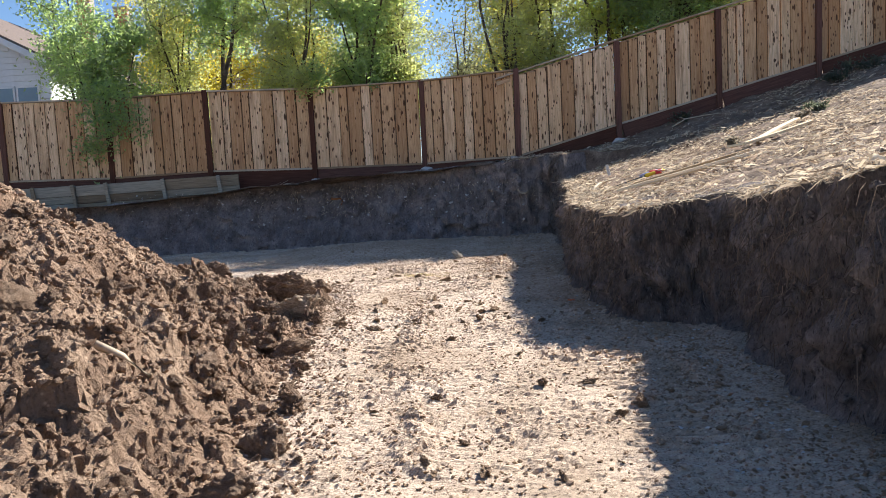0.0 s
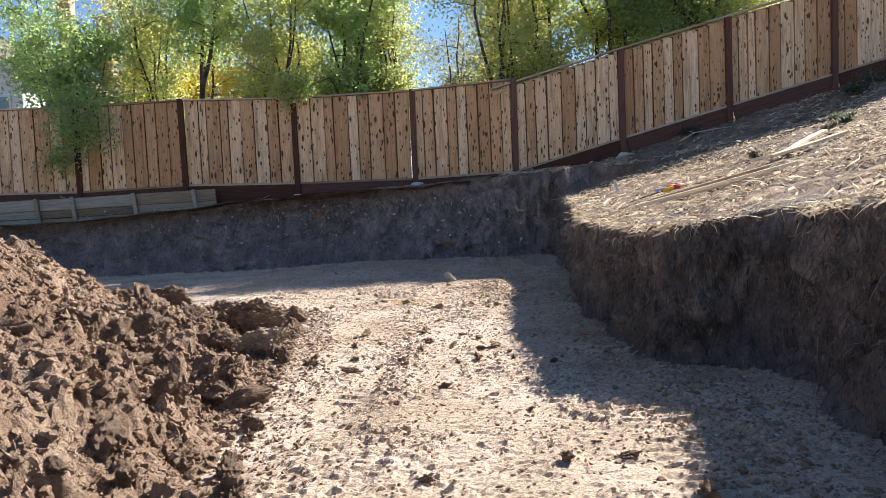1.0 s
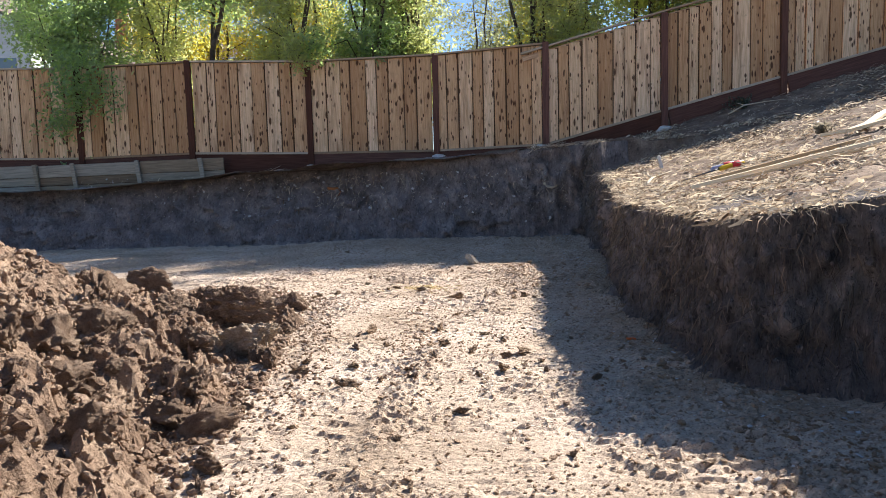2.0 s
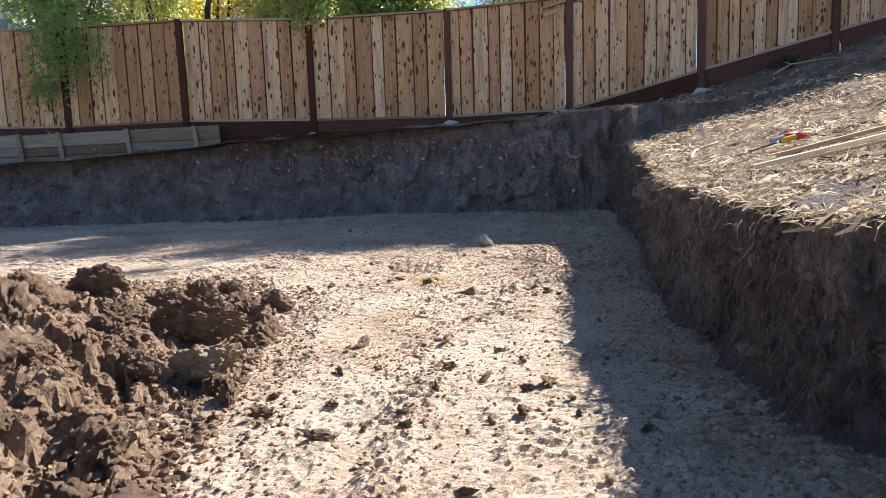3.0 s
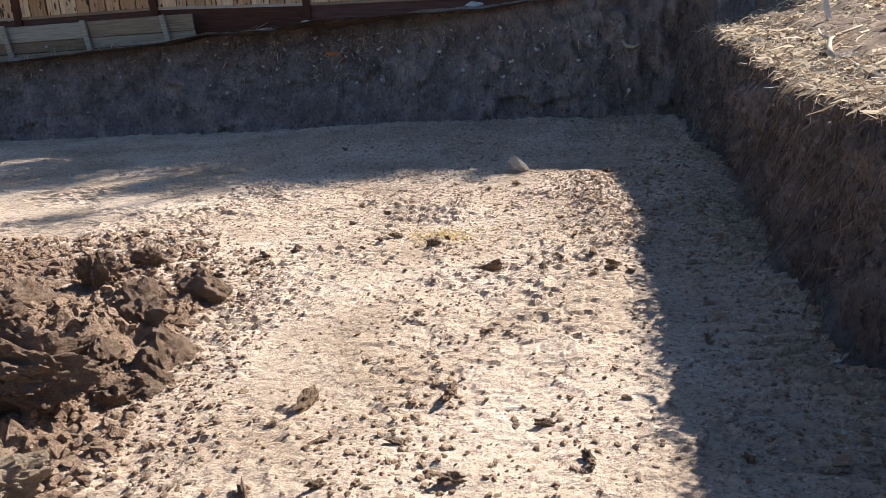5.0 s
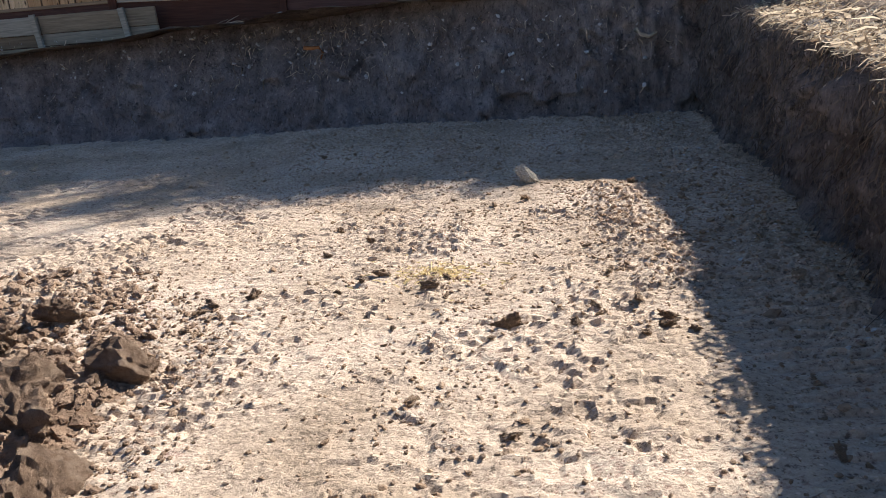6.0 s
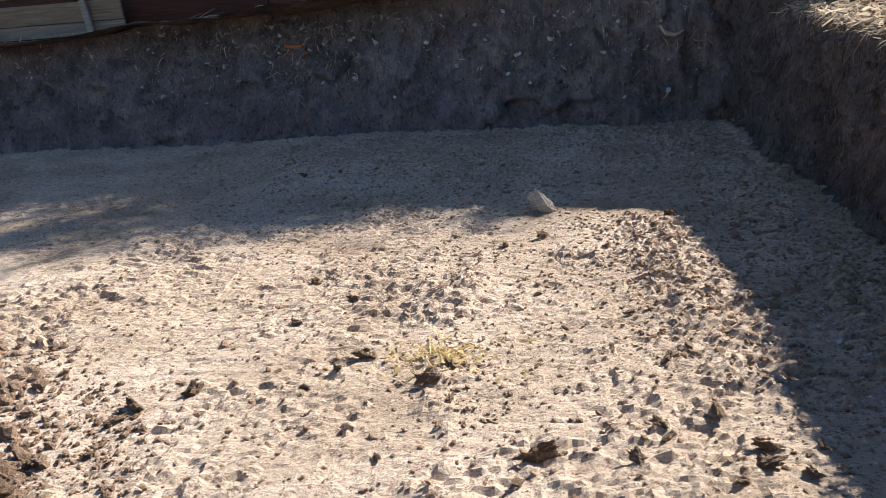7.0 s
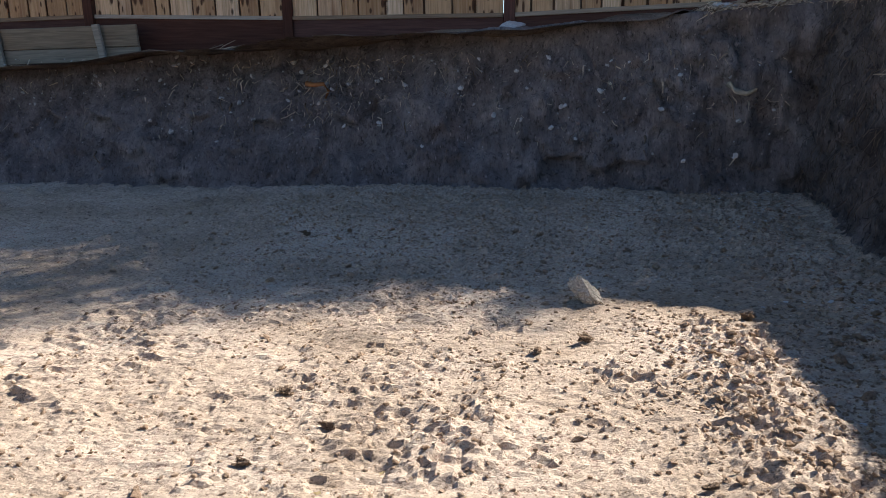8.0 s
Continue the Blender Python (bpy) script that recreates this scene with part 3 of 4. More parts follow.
T = [
    # label, x, y, height, spread, stems, foliage, count, low, trunk_r
    ("slender green shrub tree spilling over the fence", -8.0, 19.75, 5.3, 1.25, 5, green_leaf, 15000, 0.3, 0.05),
    ("green willow-like tree with hanging leafy twigs", -9.3, 21.2, 6.2, 1.3, 4, green_leaf, 9000, 0.35, 0.06),
    ("thin multi-stemmed tree with sparse olive leaves", -6.7, 21.0, 6.6, 1.4, 7, olive_leaf, 10000, 0.3, 0.05),
    ("dark forked tree with a slender leaning trunk", -5.35, 20.4, 6.8, 1.6, 2, green_leaf, 9000, 0.62, 0.11),
    ("dense olive green tree beside the fence", -3.3, 20.3, 6.3, 1.7, 6, olive_leaf, 19000, 0.2, 0.06),
    ("dense green multi-stemmed tree beside the fence", -1.6, 20.2, 6.4, 1.7, 7, green_leaf, 19000, 0.2, 0.06),
    ("olive tree with upright stems beside the fence", -0.6, 20.7, 6.7, 1.2, 6, olive_leaf, 14000, 0.25, 0.06),
    ("dense olive tree rising behind the fence corner", 2.0, 20.4, 6.5, 1.5, 6, olive_leaf, 10000, 0.3, 0.06),
    ("olive green tree with arching limbs", 3.2, 21.0, 6.5, 2.0, 5, olive_leaf, 16000, 0.25, 0.07),
    ("green tree with arching limbs above the slope fence", 5.0, 21.2, 6.8, 2.1, 5, lime_leaf, 20000, 0.3, 0.08),
    ("bright yellow-green tree lit from behind", 2.9, 24.0, 7.4, 2.0, 4, yellow_leaf, 16000, 0.3, 0.08),
    ("olive green tree above the slope fence", 7.9, 21.0, 6.2, 1.9, 5, olive_leaf, 20000, 0.35, 0.08),
    ("dense green tree above the slope fence", 6.4, 20.5, 6.5, 1.6, 6, green_leaf, 24000, 0.3, 0.07),
    ("tall dense green tree above the slope fence", 7.2, 20.8, 7.6, 1.2, 6, green_leaf, 15000, 0.35, 0.09),
    ("yellow-green autumn tree lit from behind", -7.4, 25.5, 7.0, 2.4, 6, yellow_leaf, 26000, 0.25, 0.08),
    ("yellow-green autumn tree lit from behind", -4.6, 26.5, 6.4, 2.6, 6, yellow_leaf, 26000, 0.2, 0.08),
    ("pale olive tree farther back", 1.4, 32.0, 7.2, 2.6, 6, pale_leaf, 22000, 0.1, 0.09),
    ("olive green tree farther back", -1.8, 29.0, 7.8, 2.6, 6, olive_leaf, 13000, 0.2, 0.09),
    ("yellow-green tree farther back", 9.5, 27.0, 8.5, 3.0, 5, yellow_leaf, 20000, 0.3, 0.1),
]
# twigs that hang over the fence, from the tree's foot
SPILL = {0: (((0.5, -1.35, 2.0), 0.55), ((0.35, -1.3, 1.7), 0.4), ((1.0, -1.35, 2.0), 0.42), ((0.1, -1.1, 2.4), 0.6), ((0.45, -1.2, 2.6), 0.6)), 4: (((0.35, -1.9, 2.25), 0.22),), 5: (((-0.9, -1.8, 2.35), 0.25), ((0.2, -1.9, 2.3), 0.12))}
for i, (label, x, y, h, sp, st, fol, cnt, low, tr) in enumerate(T):
    tree(label, (x, y, float(slope_z(np.array(x), np.array(y)))), h, sp, st, fol, 70 + i, cnt, low=low, trunk_r=tr, spill=SPILL.get(i, ()))

# ---------------------------------------------------------------- house behind the fence
def plain(name, c, rough=0.6, var=0.12, scale=6.0, metal=0.0):
    n = Nodes(name, rough)
    n.bsdf.inputs["Metallic"].default_value = metal
    a = n.noise(scale, 5, 0.6)
    c2 = n.ramp(a, [(0.3, tuple(v * (1 - var) for v in c)), (0.7, tuple(min(1, v * (1 + var)) for v in c))])
    n.bump(a, 0.15, 0.004)
    return n.colour(c2)


white_paint = plain("white_siding_paint", (0.72, 0.74, 0.76), 0.6, 0.06)
shingle = plain("brown_shingle", (0.16, 0.125, 0.105), 0.9, 0.35, 14.0)
brick_red = plain("red_brick", (0.48, 0.19, 0.10), 0.9, 0.25, 9.0)
mortar = plain("mortar", (0.40, 0.36, 0.32), 0.95, 0.2)
pane_glass = plain("window_pane", (0.22, 0.30, 0.36), 0.08, 0.1, 2.0)


def slab(parent, name, x0, x1, y0, y1, z0, z1, material, label=""):
    return part(name, box(x1 - x0, y1 - y0, z1 - z0, 0.01, ((x0 + x1) / 2, (y0 + y1) / 2, z0)), material, parent, label)


def prism(name, outline, y0, y1, material, parent, label=""):
    """A solid with an outline in x and z, from y0 to y1."""
    bm = bmesh.new()
    a = [bm.verts.new((x, y0, z)) for x, z in outline]
    b = [bm.verts.new((x, y1, z)) for x, z in outline]
    bm.faces.new(a)
    bm.faces.new(b[::-1])
    n = len(a)
    for i in range(n):
        bm.faces.new((a[i], b[i], b[(i + 1) % n], a[(i + 1) % n]))
    bmesh.ops.recalc_face_normals(bm, faces=bm.faces[:])
    return part(name, bm, material, parent, label)


def white_house():
    h = thing("house", "white lap-sided house with brown shingle roof behind the fence", "house")
    y0, y1, ze, xr, xl = 26.0, 36.0, 5.9, -12.6, -24.0
    xm, zr = (xr + xl) / 2, 9.0
    prism("wall", [(xl, 1.0), (xr, 1.0), (xr, ze), (xm, zr), (xl, ze)], y0, y1, white_paint, h, "white painted wall")
    n, dz = 36, 0.2
    for k in range(n):
        z = 1.4 + k * dz
        half = (xr - xm) * min(1, max(0.0, (zr - z - dz) / (zr - ze))) if z + dz > ze else xr - xm
        if half < 0.3:
            continue
        part("siding_board", box(2 * half - 0.02, 0.03, dz - 0.008, 0.004), white_paint, h, "", pose(xm, y0 - 0.02, z, -4))
    slope = math.atan2(zr - ze, xr - xm)
    for sgn in (1, -1):
        c = Vector((xm + sgn * (xr - xm) / 2, (y0 + y1) / 2, (ze + zr) / 2 + 0.05))
        ln = math.hypot(xr - xm, zr - ze) + 0.6
        part("roof", box(ln, y1 - y0 + 0.8, 0.10, 0.01), shingle, h, "weathered brown shingle roof", pose(c.x + sgn * 0.2, c.y, c.z, 0, sgn * math.degrees(slope), 0))
        part("fascia", box(ln, 0.04, 0.2, 0.005), white_paint, h, "white fascia board", pose(c.x + sgn * 0.2, y0 - 0.42, c.z - 0.2, 0, sgn * math.degrees(slope), 0))
    for k in range(4):
        x = -13.35 - 0.82 * k
        w = part("window", box(0.78, 0.07, 1.25, 0.01), white_paint, h, "white window frame", pose(x, y0 - 0.05, 4.0))
        part("pane", box(0.64, 0.02, 1.1, 0.0), pane_glass, w, "", pose(0, -0.035, 0.075))
    return h


white_house()


def far_house():
    h = thing("house", "low beige house with pale eaves and two brick chimneys", "house")
    beige = plain("beige_stucco", (0.50, 0.44, 0.36), 0.9, 0.1)
    prism("wall", [(-16.5, 1.0), (-3.0, 1.0), (-3.0, 6.2), (-16.5, 6.2)], 34.5, 42.0, beige, h)
    for sgn in (1, -1):
        part("roof", box(14.6, 5.0, 0.12, 0.01), shingle, h, "weathered brown shingle roof", pose(-9.75, 38.2 - sgn * 2.2, 6.9, sgn * 20, 0, 0))
    part("fascia", box(14.6, 0.05, 0.25, 0.005), white_paint, h, "white eave board", pose(-9.75, 33.7, 5.98))
    brick = bpy.data.meshes.new("brick")
    bm = box(0.205, 0.10, 0.062, 0.004)
    bm.to_mesh(brick)
    bm.free()
    brick.materials.append(brick_red)
    for x, y, top in ((-14.35, 37.0, 10.2), (-15.9, 36.6, 12.4)):
        c = part("chimney", box(0.56, 0.56, top - 6.0, 0.0), mortar, h, "red brick chimney", pose(x, y, 6.0))
        for row in range(int((top - 6.3) / 0.075)):
            for k in range(3):
                off = 0.105 if row % 2 else 0.0
                u = -0.21 + 0.215 * k + off * 0.5
                if abs(u) < 0.27:
                    part_mesh("brick", brick, c, "", pose(u - 0.02, -0.245, 0.3 + row * 0.075))
        part("chimney_cap", box(0.70, 0.70, 0.09, 0.01), mortar, c, "concrete cap", pose(0, 0, top - 6.0))
    return h


far_house()

# ---------------------------------------------------------------- clods
ico = bmesh.new()
bmesh.ops.create_icosphere(ico, subdivisions=4, radius=1.0)
ICO3 = (np.array([v.co[:] for v in ico.verts]), np.array([[v.index for v in f.verts] for f in ico.faces]))
ico.free()
ico = bmesh.new()
bmesh.ops.create_icosphere(ico, subdivisions=3, radius=1.0)
ICO2 = (np.array([v.co[:] for v in ico.verts]), np.array([[v.index for v in f.verts] for f in ico.faces]))
ico.free()
ico = bmesh.new()
bmesh.ops.create_icosphere(ico, subdivisions=2, radius=1.0)
ICO1 = (np.array([v.co[:] for v in ico.verts]), np.array([[v.index for v in f.verts] for f in ico.faces]))
ico.free()


ico = bmesh.new()
bmesh.ops.create_icosphere(ico, subdivisions=5, radius=1.0)
ICO4 = (np.array([v.co[:] for v in ico.verts]), np.array([[v.index for v in f.verts] for f in ico.faces]))
ico.free()
# twenty faces, for crumbs
GOLD = (1 + 5 ** 0.5) / 2
ICO0 = (np.array([(-1, GOLD, 0), (1, GOLD, 0), (-1, -GOLD, 0), (1, -GOLD, 0), (0, -1, GOLD), (0, 1, GOLD), (0, -1, -GOLD), (0, 1, -GOLD), (GOLD, 0, -1), (GOLD, 0, 1), (-GOLD, 0, -1), (-GOLD, 0, 1)]) / 1.902,
        np.array([(0, 11, 5), (0, 5, 1), (0, 1, 7), (0, 7, 10), (0, 10, 11), (1, 5, 9), (5, 11, 4), (11, 10, 2), (10, 7, 6), (7, 1, 8), (3, 9, 4), (3, 4, 2), (3, 2, 6), (3, 6, 8), (3, 8, 9), (4, 9, 5), (2, 4, 11), (6, 2, 10), (8, 6, 7), (9, 8, 1)]))


def chunk(base, seed, cuts=11, flat=0.7, rough=0.10):
    """An angular broken lump of radius about 1: a ball cut by random planes, with crumbled faces."""
    r = np.random.RandomState(seed)
    d = base[0]
    nrm = r.normal(0, 1, (cuts, 3))
    nrm /= np.linalg.norm(nrm, axis=1)[:, None]
    off = r.uniform(0.5, 0.95, cuts)
    k = d @ nrm.T
    rad = np.where(k > 0.05, off / np.maximum(k, 0.05), 9).min(1)
    rad = np.minimum(rad, 1.15) * (1 + r.normal(0, rough, len(d)))
    return d * rad[:, None] * (1.0, r.uniform(0.65, 0.95), flat)


def crumbly(base, seed, flat=0.75):
    """A rounded lump of soil with crumbled, pitted sides."""
    r = np.random.RandomState(seed)
    d = base[0]
    nrm = r.normal(0, 1, (9, 3))
    nrm /= np.linalg.norm(nrm, axis=1)[:, None]
    off = r.uniform(0.5, 1.0, 9)
    k = d @ nrm.T
    rad = np.minimum(np.where(k > 0.05, off / np.maximum(k, 0.05), 9).min(1), 1.1)
    o = Vector((seed * 1.37, seed * 0.71, 0))
    crease = np.zeros(len(d))
    for f, amp in ((1.6, 0.34), (3.3, 0.22), (7.0, 0.12)):
        crease += amp * np.array([abs(noise.noise(Vector(v) * f + o * f)) for v in d])
    rad = (0.5 * rad + 0.5) * (0.62 + crease * 1.5) * (1 + r.normal(0, 0.03, len(d)))
    return d * rad[:, None] * (1.0, r.uniform(0.7, 0.95), flat)


def clod_mesh(seed, material, flat=0.7, sharp=False):
    me = mesh_from("clod", chunk(ICO3, seed, 17, flat, 0.02) if sharp else crumbly(ICO3, seed, flat), ICO3[1], False)
    me.materials.append(material)
    return me


def scatter(name, xy, heights, sizes, material, seed, base, label, category, flat=0.65, sink=0.25):
    """Many small lumps, too many to count, in one mesh."""
    r = np.random.RandomState(seed)
    kinds = [chunk(base, seed + k, 8, flat, 0.09) for k in range(14)]
    V, F, o = [], [], 0
    for (x, y), z, s in zip(xy, heights, sizes):
        v = kinds[r.randint(14)]
        a = r.uniform(0, 6.283)
        c, sn = math.cos(a), math.sin(a)
        q = np.stack([v[:, 0] * c - v[:, 1] * sn, v[:, 0] * sn + v[:, 1] * c, v[:, 2]], -1) * s
        tl = r.uniform(-0.5, 0.5)
        q[:, 2] += q[:, 0] * tl
        V.append(q + (x, y, z + s * flat * (1 - 2 * sink) * 0.5))
        F.append(base[1] + o)
        o += len(v)
    me = mesh_from(name, np.concatenate(V), np.concatenate(F), False)
    me.materials.append(material)
    return tagged(new(name, me), label, category, kind="stuff")


def pit_height(x, y):
    x, y = np.asarray(x, float), np.asarray(y, float)
    return np.maximum(floor_height(x, y), pile_height(x, y))


R = np.random.RandomState(11)
# crumbs on the floor, thicker in the churned strips
n = 90000
xy = np.stack([R.uniform(-2.2, 2.3, n), R.uniform(2.4, 16.8, n)], -1)
dens = 0.3 + 0.3 * np.exp(-((xy[:, 0] + 0.1) / 0.25) ** 2) + 0.8 * np.exp(-((xy[:, 0] - 1.0) / 0.3) ** 2) * (xy[:, 1] > 10.5) * (xy[:, 1] < 13.5) + 0.7 * smooth(-0.9, -1.4, xy[:, 0]) * (xy[:, 1] < 11) + 0.5 * smooth(1.3, 1.8, xy[:, 0]) + 0.25 * smooth(14, 15, xy[:, 1])
dens *= 0.5 + 1.3 * np.clip(fbm(xy[:, 0], xy[:, 1], 0.7, 3, 801) + 0.4, 0, 1)
xy = xy[R.uniform(0, 1, n) < dens]
size = 0.004 + 0.014 * R.uniform(0, 1, len(xy)) ** 3.2
scatter("soil_crumbs", xy, pit_height(xy[:, 0], xy[:, 1]), size, clod_soil, 820, ICO0, "small dry soil crumbs scattered on the pit floor", "soil crumbs", 0.55)
# crumbs of the heap
n = 30000
yy = R.uniform(2.8, 11.6, n)
xy = np.stack([toe_x(yy) + 0.35 - R.power(1.0, n) * 3.2, yy], -1)
size = 0.007 + 0.04 * R.uniform(0, 1, len(xy)) ** 4
size = np.where((xy[:, 0] > toe_x(yy)), size * 0.5, size)
scatter("heap_crumbs", xy, pit_height(xy[:, 0], xy[:, 1]), size, pile_soil, 840, ICO0, "loose brown soil crumbs lying on the dirt heap", "soil crumbs")

# single clods
def broken(base, seed, cuts, flat):
    """An angular lump whose faces are creased and crumbled."""
    v = chunk(base, seed, cuts, flat, 0.0)
    o = Vector((seed * 0.91, seed * 1.13, seed * 0.37))
    k = np.array([0.30 * abs(noise.noise(Vector(p) * 2.2 + o)) + 0.24 * abs(noise.noise(Vector(p) * 5.0 + o)) + 0.16 * abs(noise.noise(Vector(p) * 12.0 + o)) for p in v])
    return v * (0.80 + 1.1 * k)[:, None]


def ragged(base, seed):
    """A small burst clod of radius about 1: flaky, deeply creased and lopsided."""
    r = np.random.RandomState(seed)
    v = chunk(base, seed, 6, 1.0, 0.03)
    o = Vector((seed * 0.53, seed * 0.29, seed * 0.81))
    k = np.array([0.75 * abs(noise.noise(Vector(p) * 1.5 + o)) + 0.55 * abs(noise.noise(Vector(p) * 3.4 + o)) + 0.35 * abs(noise.noise(Vector(p) * 8.0 + o)) for p in v])
    return v * (0.45 + 1.75 * k)[:, None] * (1.15, r.uniform(0.6, 1.0), r.uniform(0.4, 0.62))


def lump_kinds(base, count, seed, material, flat):
    """Clod meshes: every other one angular and broken, the rest crumbled."""
    out = []
    for k in range(count):
        v = broken(base, seed + k, 9 + k % 4, flat) if k % 2 else crumbly(base, seed + k, flat)
        me = mesh_from("clod", v, base[1], False)
        me.materials.append(material)
        out.append(me)
    return out


KINDS = []
for k in range(14):
    me = mesh_from("clod", ragged(ICO2, 900 + k), ICO2[1], False)
    me.materials.append(clod_soil)
    KINDS.append(me)
HEAP_KINDS = lump_kinds(ICO3, 14, 930, pile_soil, 0.85)


def clod(x, y, s, kinds, label, group, rnd, sink=0.2):
    z = float(pit_height(x, y))
    ob = tagged(new("clod", rnd.choice(kinds)), label, "clod", group)
    ob.matrix_world = pose(x, y, z + s * (0.62 - 2 * 0.62 * sink), rnd.uniform(-25, 25), rnd.uniform(-25, 25), rnd.uniform(0, 360)) @ Matrix.Diagonal((s, s * rnd.uniform(0.6, 1.0), s * rnd.uniform(0.6, 1.15), 1))
    return ob


rnd = random.Random(21)
FLOOR_CLODS = ("dry brown soil clod lying on the pale pit floor", "clods on the pit floor")
LOOSE = []
# clods by the heap's toe, on the track in the middle, and towards the back
for x, y in [(-0.6, 3.98), (-0.3, 4.7), (0.07, 4.92), (0.23, 4.1), (0.31, 3.75), (0.03, 3.79), (0.76, 5.1), (1.05, 5.11), (1.11, 4.46), (-0.02, 5.7), (1.28, 5.89), (-0.12, 6.25), (-0.69, 6.48), (0.65, 3.61),
             (1.28, 4.64), (0.71, 6.06), (0.2, 6.7), (0.08, 8.37), (-0.43, 8.63), (0.76, 7.54), (0.54, 8.52), (-0.11, 7.41), (0.32, 7.43)]:
    clod(x, y, 0.022 + 0.03 * rnd.random() ** 1.5, KINDS, *FLOOR_CLODS, rnd, 0.15)
    LOOSE += [(x + rnd.gauss(0, 0.09), y + rnd.gauss(0, 0.07), rnd.uniform(0.006, 0.02)) for k in range(7)]
for x, y in [(0.04, 8.99), (-0.53, 8.91), (-0.19, 9.9), (0.17, 9.64), (0.6, 10.75), (0.88, 10.52), (0.41, 8.76), (0.55, 8.49), (1.07, 8.51), (0.75, 7.75), (-0.15, 7.54), (-0.31, 7.4), (-0.51, 7.27), (-0.86, 7.55), (-0.53, 7.71),
             (-0.58, 8.27), (-0.35, 8.34), (-0.14, 8.62), (0.02, 7.93), (0.53, 7.94), (0.65, 7.99), (0.29, 8.09), (1.18, 9.48), (0.19, 10.59), (-1.35, 11.0), (-0.51, 11.38), (-0.13, 11.26), (0.48, 7.55), (-0.88, 7.84), (1.05, 7.32)]:
    clod(x, y, 0.026 + 0.03 * rnd.random() ** 1.5, KINDS, *FLOOR_CLODS, rnd, 0.15)
    LOOSE += [(x + rnd.gauss(0, 0.09), y + rnd.gauss(0, 0.07), rnd.uniform(0.006, 0.018)) for k in range(6)]
for x, y in [(-0.66, 12.05), (-0.51, 11.44), (-0.6, 11.26), (-0.21, 11.12), (-0.12, 10.99), (-1.16, 11.12), (-1.38, 10.9), (-1.38, 10.68), (-1.54, 10.63), (-0.35, 10.62), (0.23, 10.62), (0.61, 10.68), (0.49, 10.55), (0.5, 10.92),
             (0.11, 10.46), (0.75, 11.27), (0.67, 11.75), (0.96, 11.03), (0.81, 10.82), (0.9, 10.61), (1.09, 10.62), (0.99, 10.46), (0.78, 10.43), (0.13, 12.91), (-0.23, 13.62), (1.08, 12.16), (-0.71, 11.12), (0.97, 12.75), (0.77, 14.71),
             (1.27, 14.46), (-1.57, 14.89), (-1.29, 15.08), (0.17, 15.12), (-0.41, 16.23), (-0.9, 11.77), (-0.05, 12.68), (0.38, 13.1), (1.23, 13.42), (-0.93, 12.35)]:
    clod(x, y, 0.018 + 0.026 * rnd.random() ** 1.5, KINDS, *FLOOR_CLODS, rnd, 0.12)
# bits broken off them, and the churned edge of the track at the shaded corner
LOOSE += [(rnd.gauss(0.98, 0.15), rnd.uniform(11.2, 13.3), rnd.uniform(0.008, 0.028)) for k in range(200)]
LOOSE += [(rnd.gauss(-0.12, 0.12), rnd.uniform(7.2, 9.4), rnd.uniform(0.006, 0.022)) for k in range(160)]
LOOSE += [(rnd.uniform(-2.8, 2.2), rnd.uniform(3.0, 16.4), 0.006 + 0.022 * rnd.random() ** 2) for k in range(480)]
LOOSE += [(rnd.uniform(-3.5, 2.2), rnd.uniform(13.8, 16.6), 0.007 + 0.028 * rnd.random() ** 3) for k in range(420)]
LOOSE += [(rnd.uniform(1.3, 2.0), rnd.uniform(4.0, 16.0), 0.008 + 0.03 * rnd.random() ** 3) for k in range(700)]
L = np.array(LOOSE)
scatter("broken_bits", L[:, :2], pit_height(L[:, 0], L[:, 1]), L[:, 2], clod_soil, 1300, ICO1, "small brown bits of broken clods strewn over the pit floor", "soil bits", 0.5, 0.25)
for k in range(190):
    y = rnd.uniform(2.8, 10.3)
    x = float(toe_x(y)) - 2.4 * rnd.random() ** 2.1
    s = 0.03 + 0.17 * rnd.random() ** 3.4
    if math.hypot(x + 1.5, y - 8.4) < 0.45:
        continue
    clod(x, y, s, HEAP_KINDS, "broken brown soil clod resting on the dirt heap", "clods on the heap", rnd, 0.40)
BIG_KINDS = lump_kinds(ICO4, 8, 1930, pile_soil, 0.8)
# the large broken slabs at the heap's toe
for x, y, s, sx, sy, sz, rz in ((-1.60, 8.72, 0.25, 1.2, 0.8, 0.85, 8), (-1.72, 7.95, 0.14, 1.1, 0.9, 0.9, -20), (-2.6, 9.5, 0.2, 1.2, 0.8, 0.9, 5), (-2.9, 9.05, 0.2, 1.1, 0.8, 1.0, -30), (-2.5, 8.35, 0.21, 1, 0.9, 0.9, 60),
                                (-2.05, 7.4, 0.2, 1.1, 0.9, 0.9, 0), (-2.23, 10.45, 0.14, 1.0, 0.8, 1.3, 12), (-1.58, 10.4, 0.08, 1.2, 1, 1.1, 70), (-2.05, 10.8, 0.09, 1.2, 0.9, 1, 30), (-2.15, 8.75, 0.15, 1.2, 0.9, 0.9, 44), (-2.0, 9.2, 0.16, 1, 0.9, 0.9, -15)):
    ob = tagged(new("clod", rnd.choice(BIG_KINDS)), "large broken slab of brown soil at the foot of the heap", "clod", "large clods at the heap")
    ob.matrix_world = pose(x, y, float(pit_height(x, y)) + s * 0.45 * sz, rnd.uniform(-14, 14), rnd.uniform(-12, 12), rz) @ Matrix.Diagonal((s * sx, s * sy, s * sz, 1))

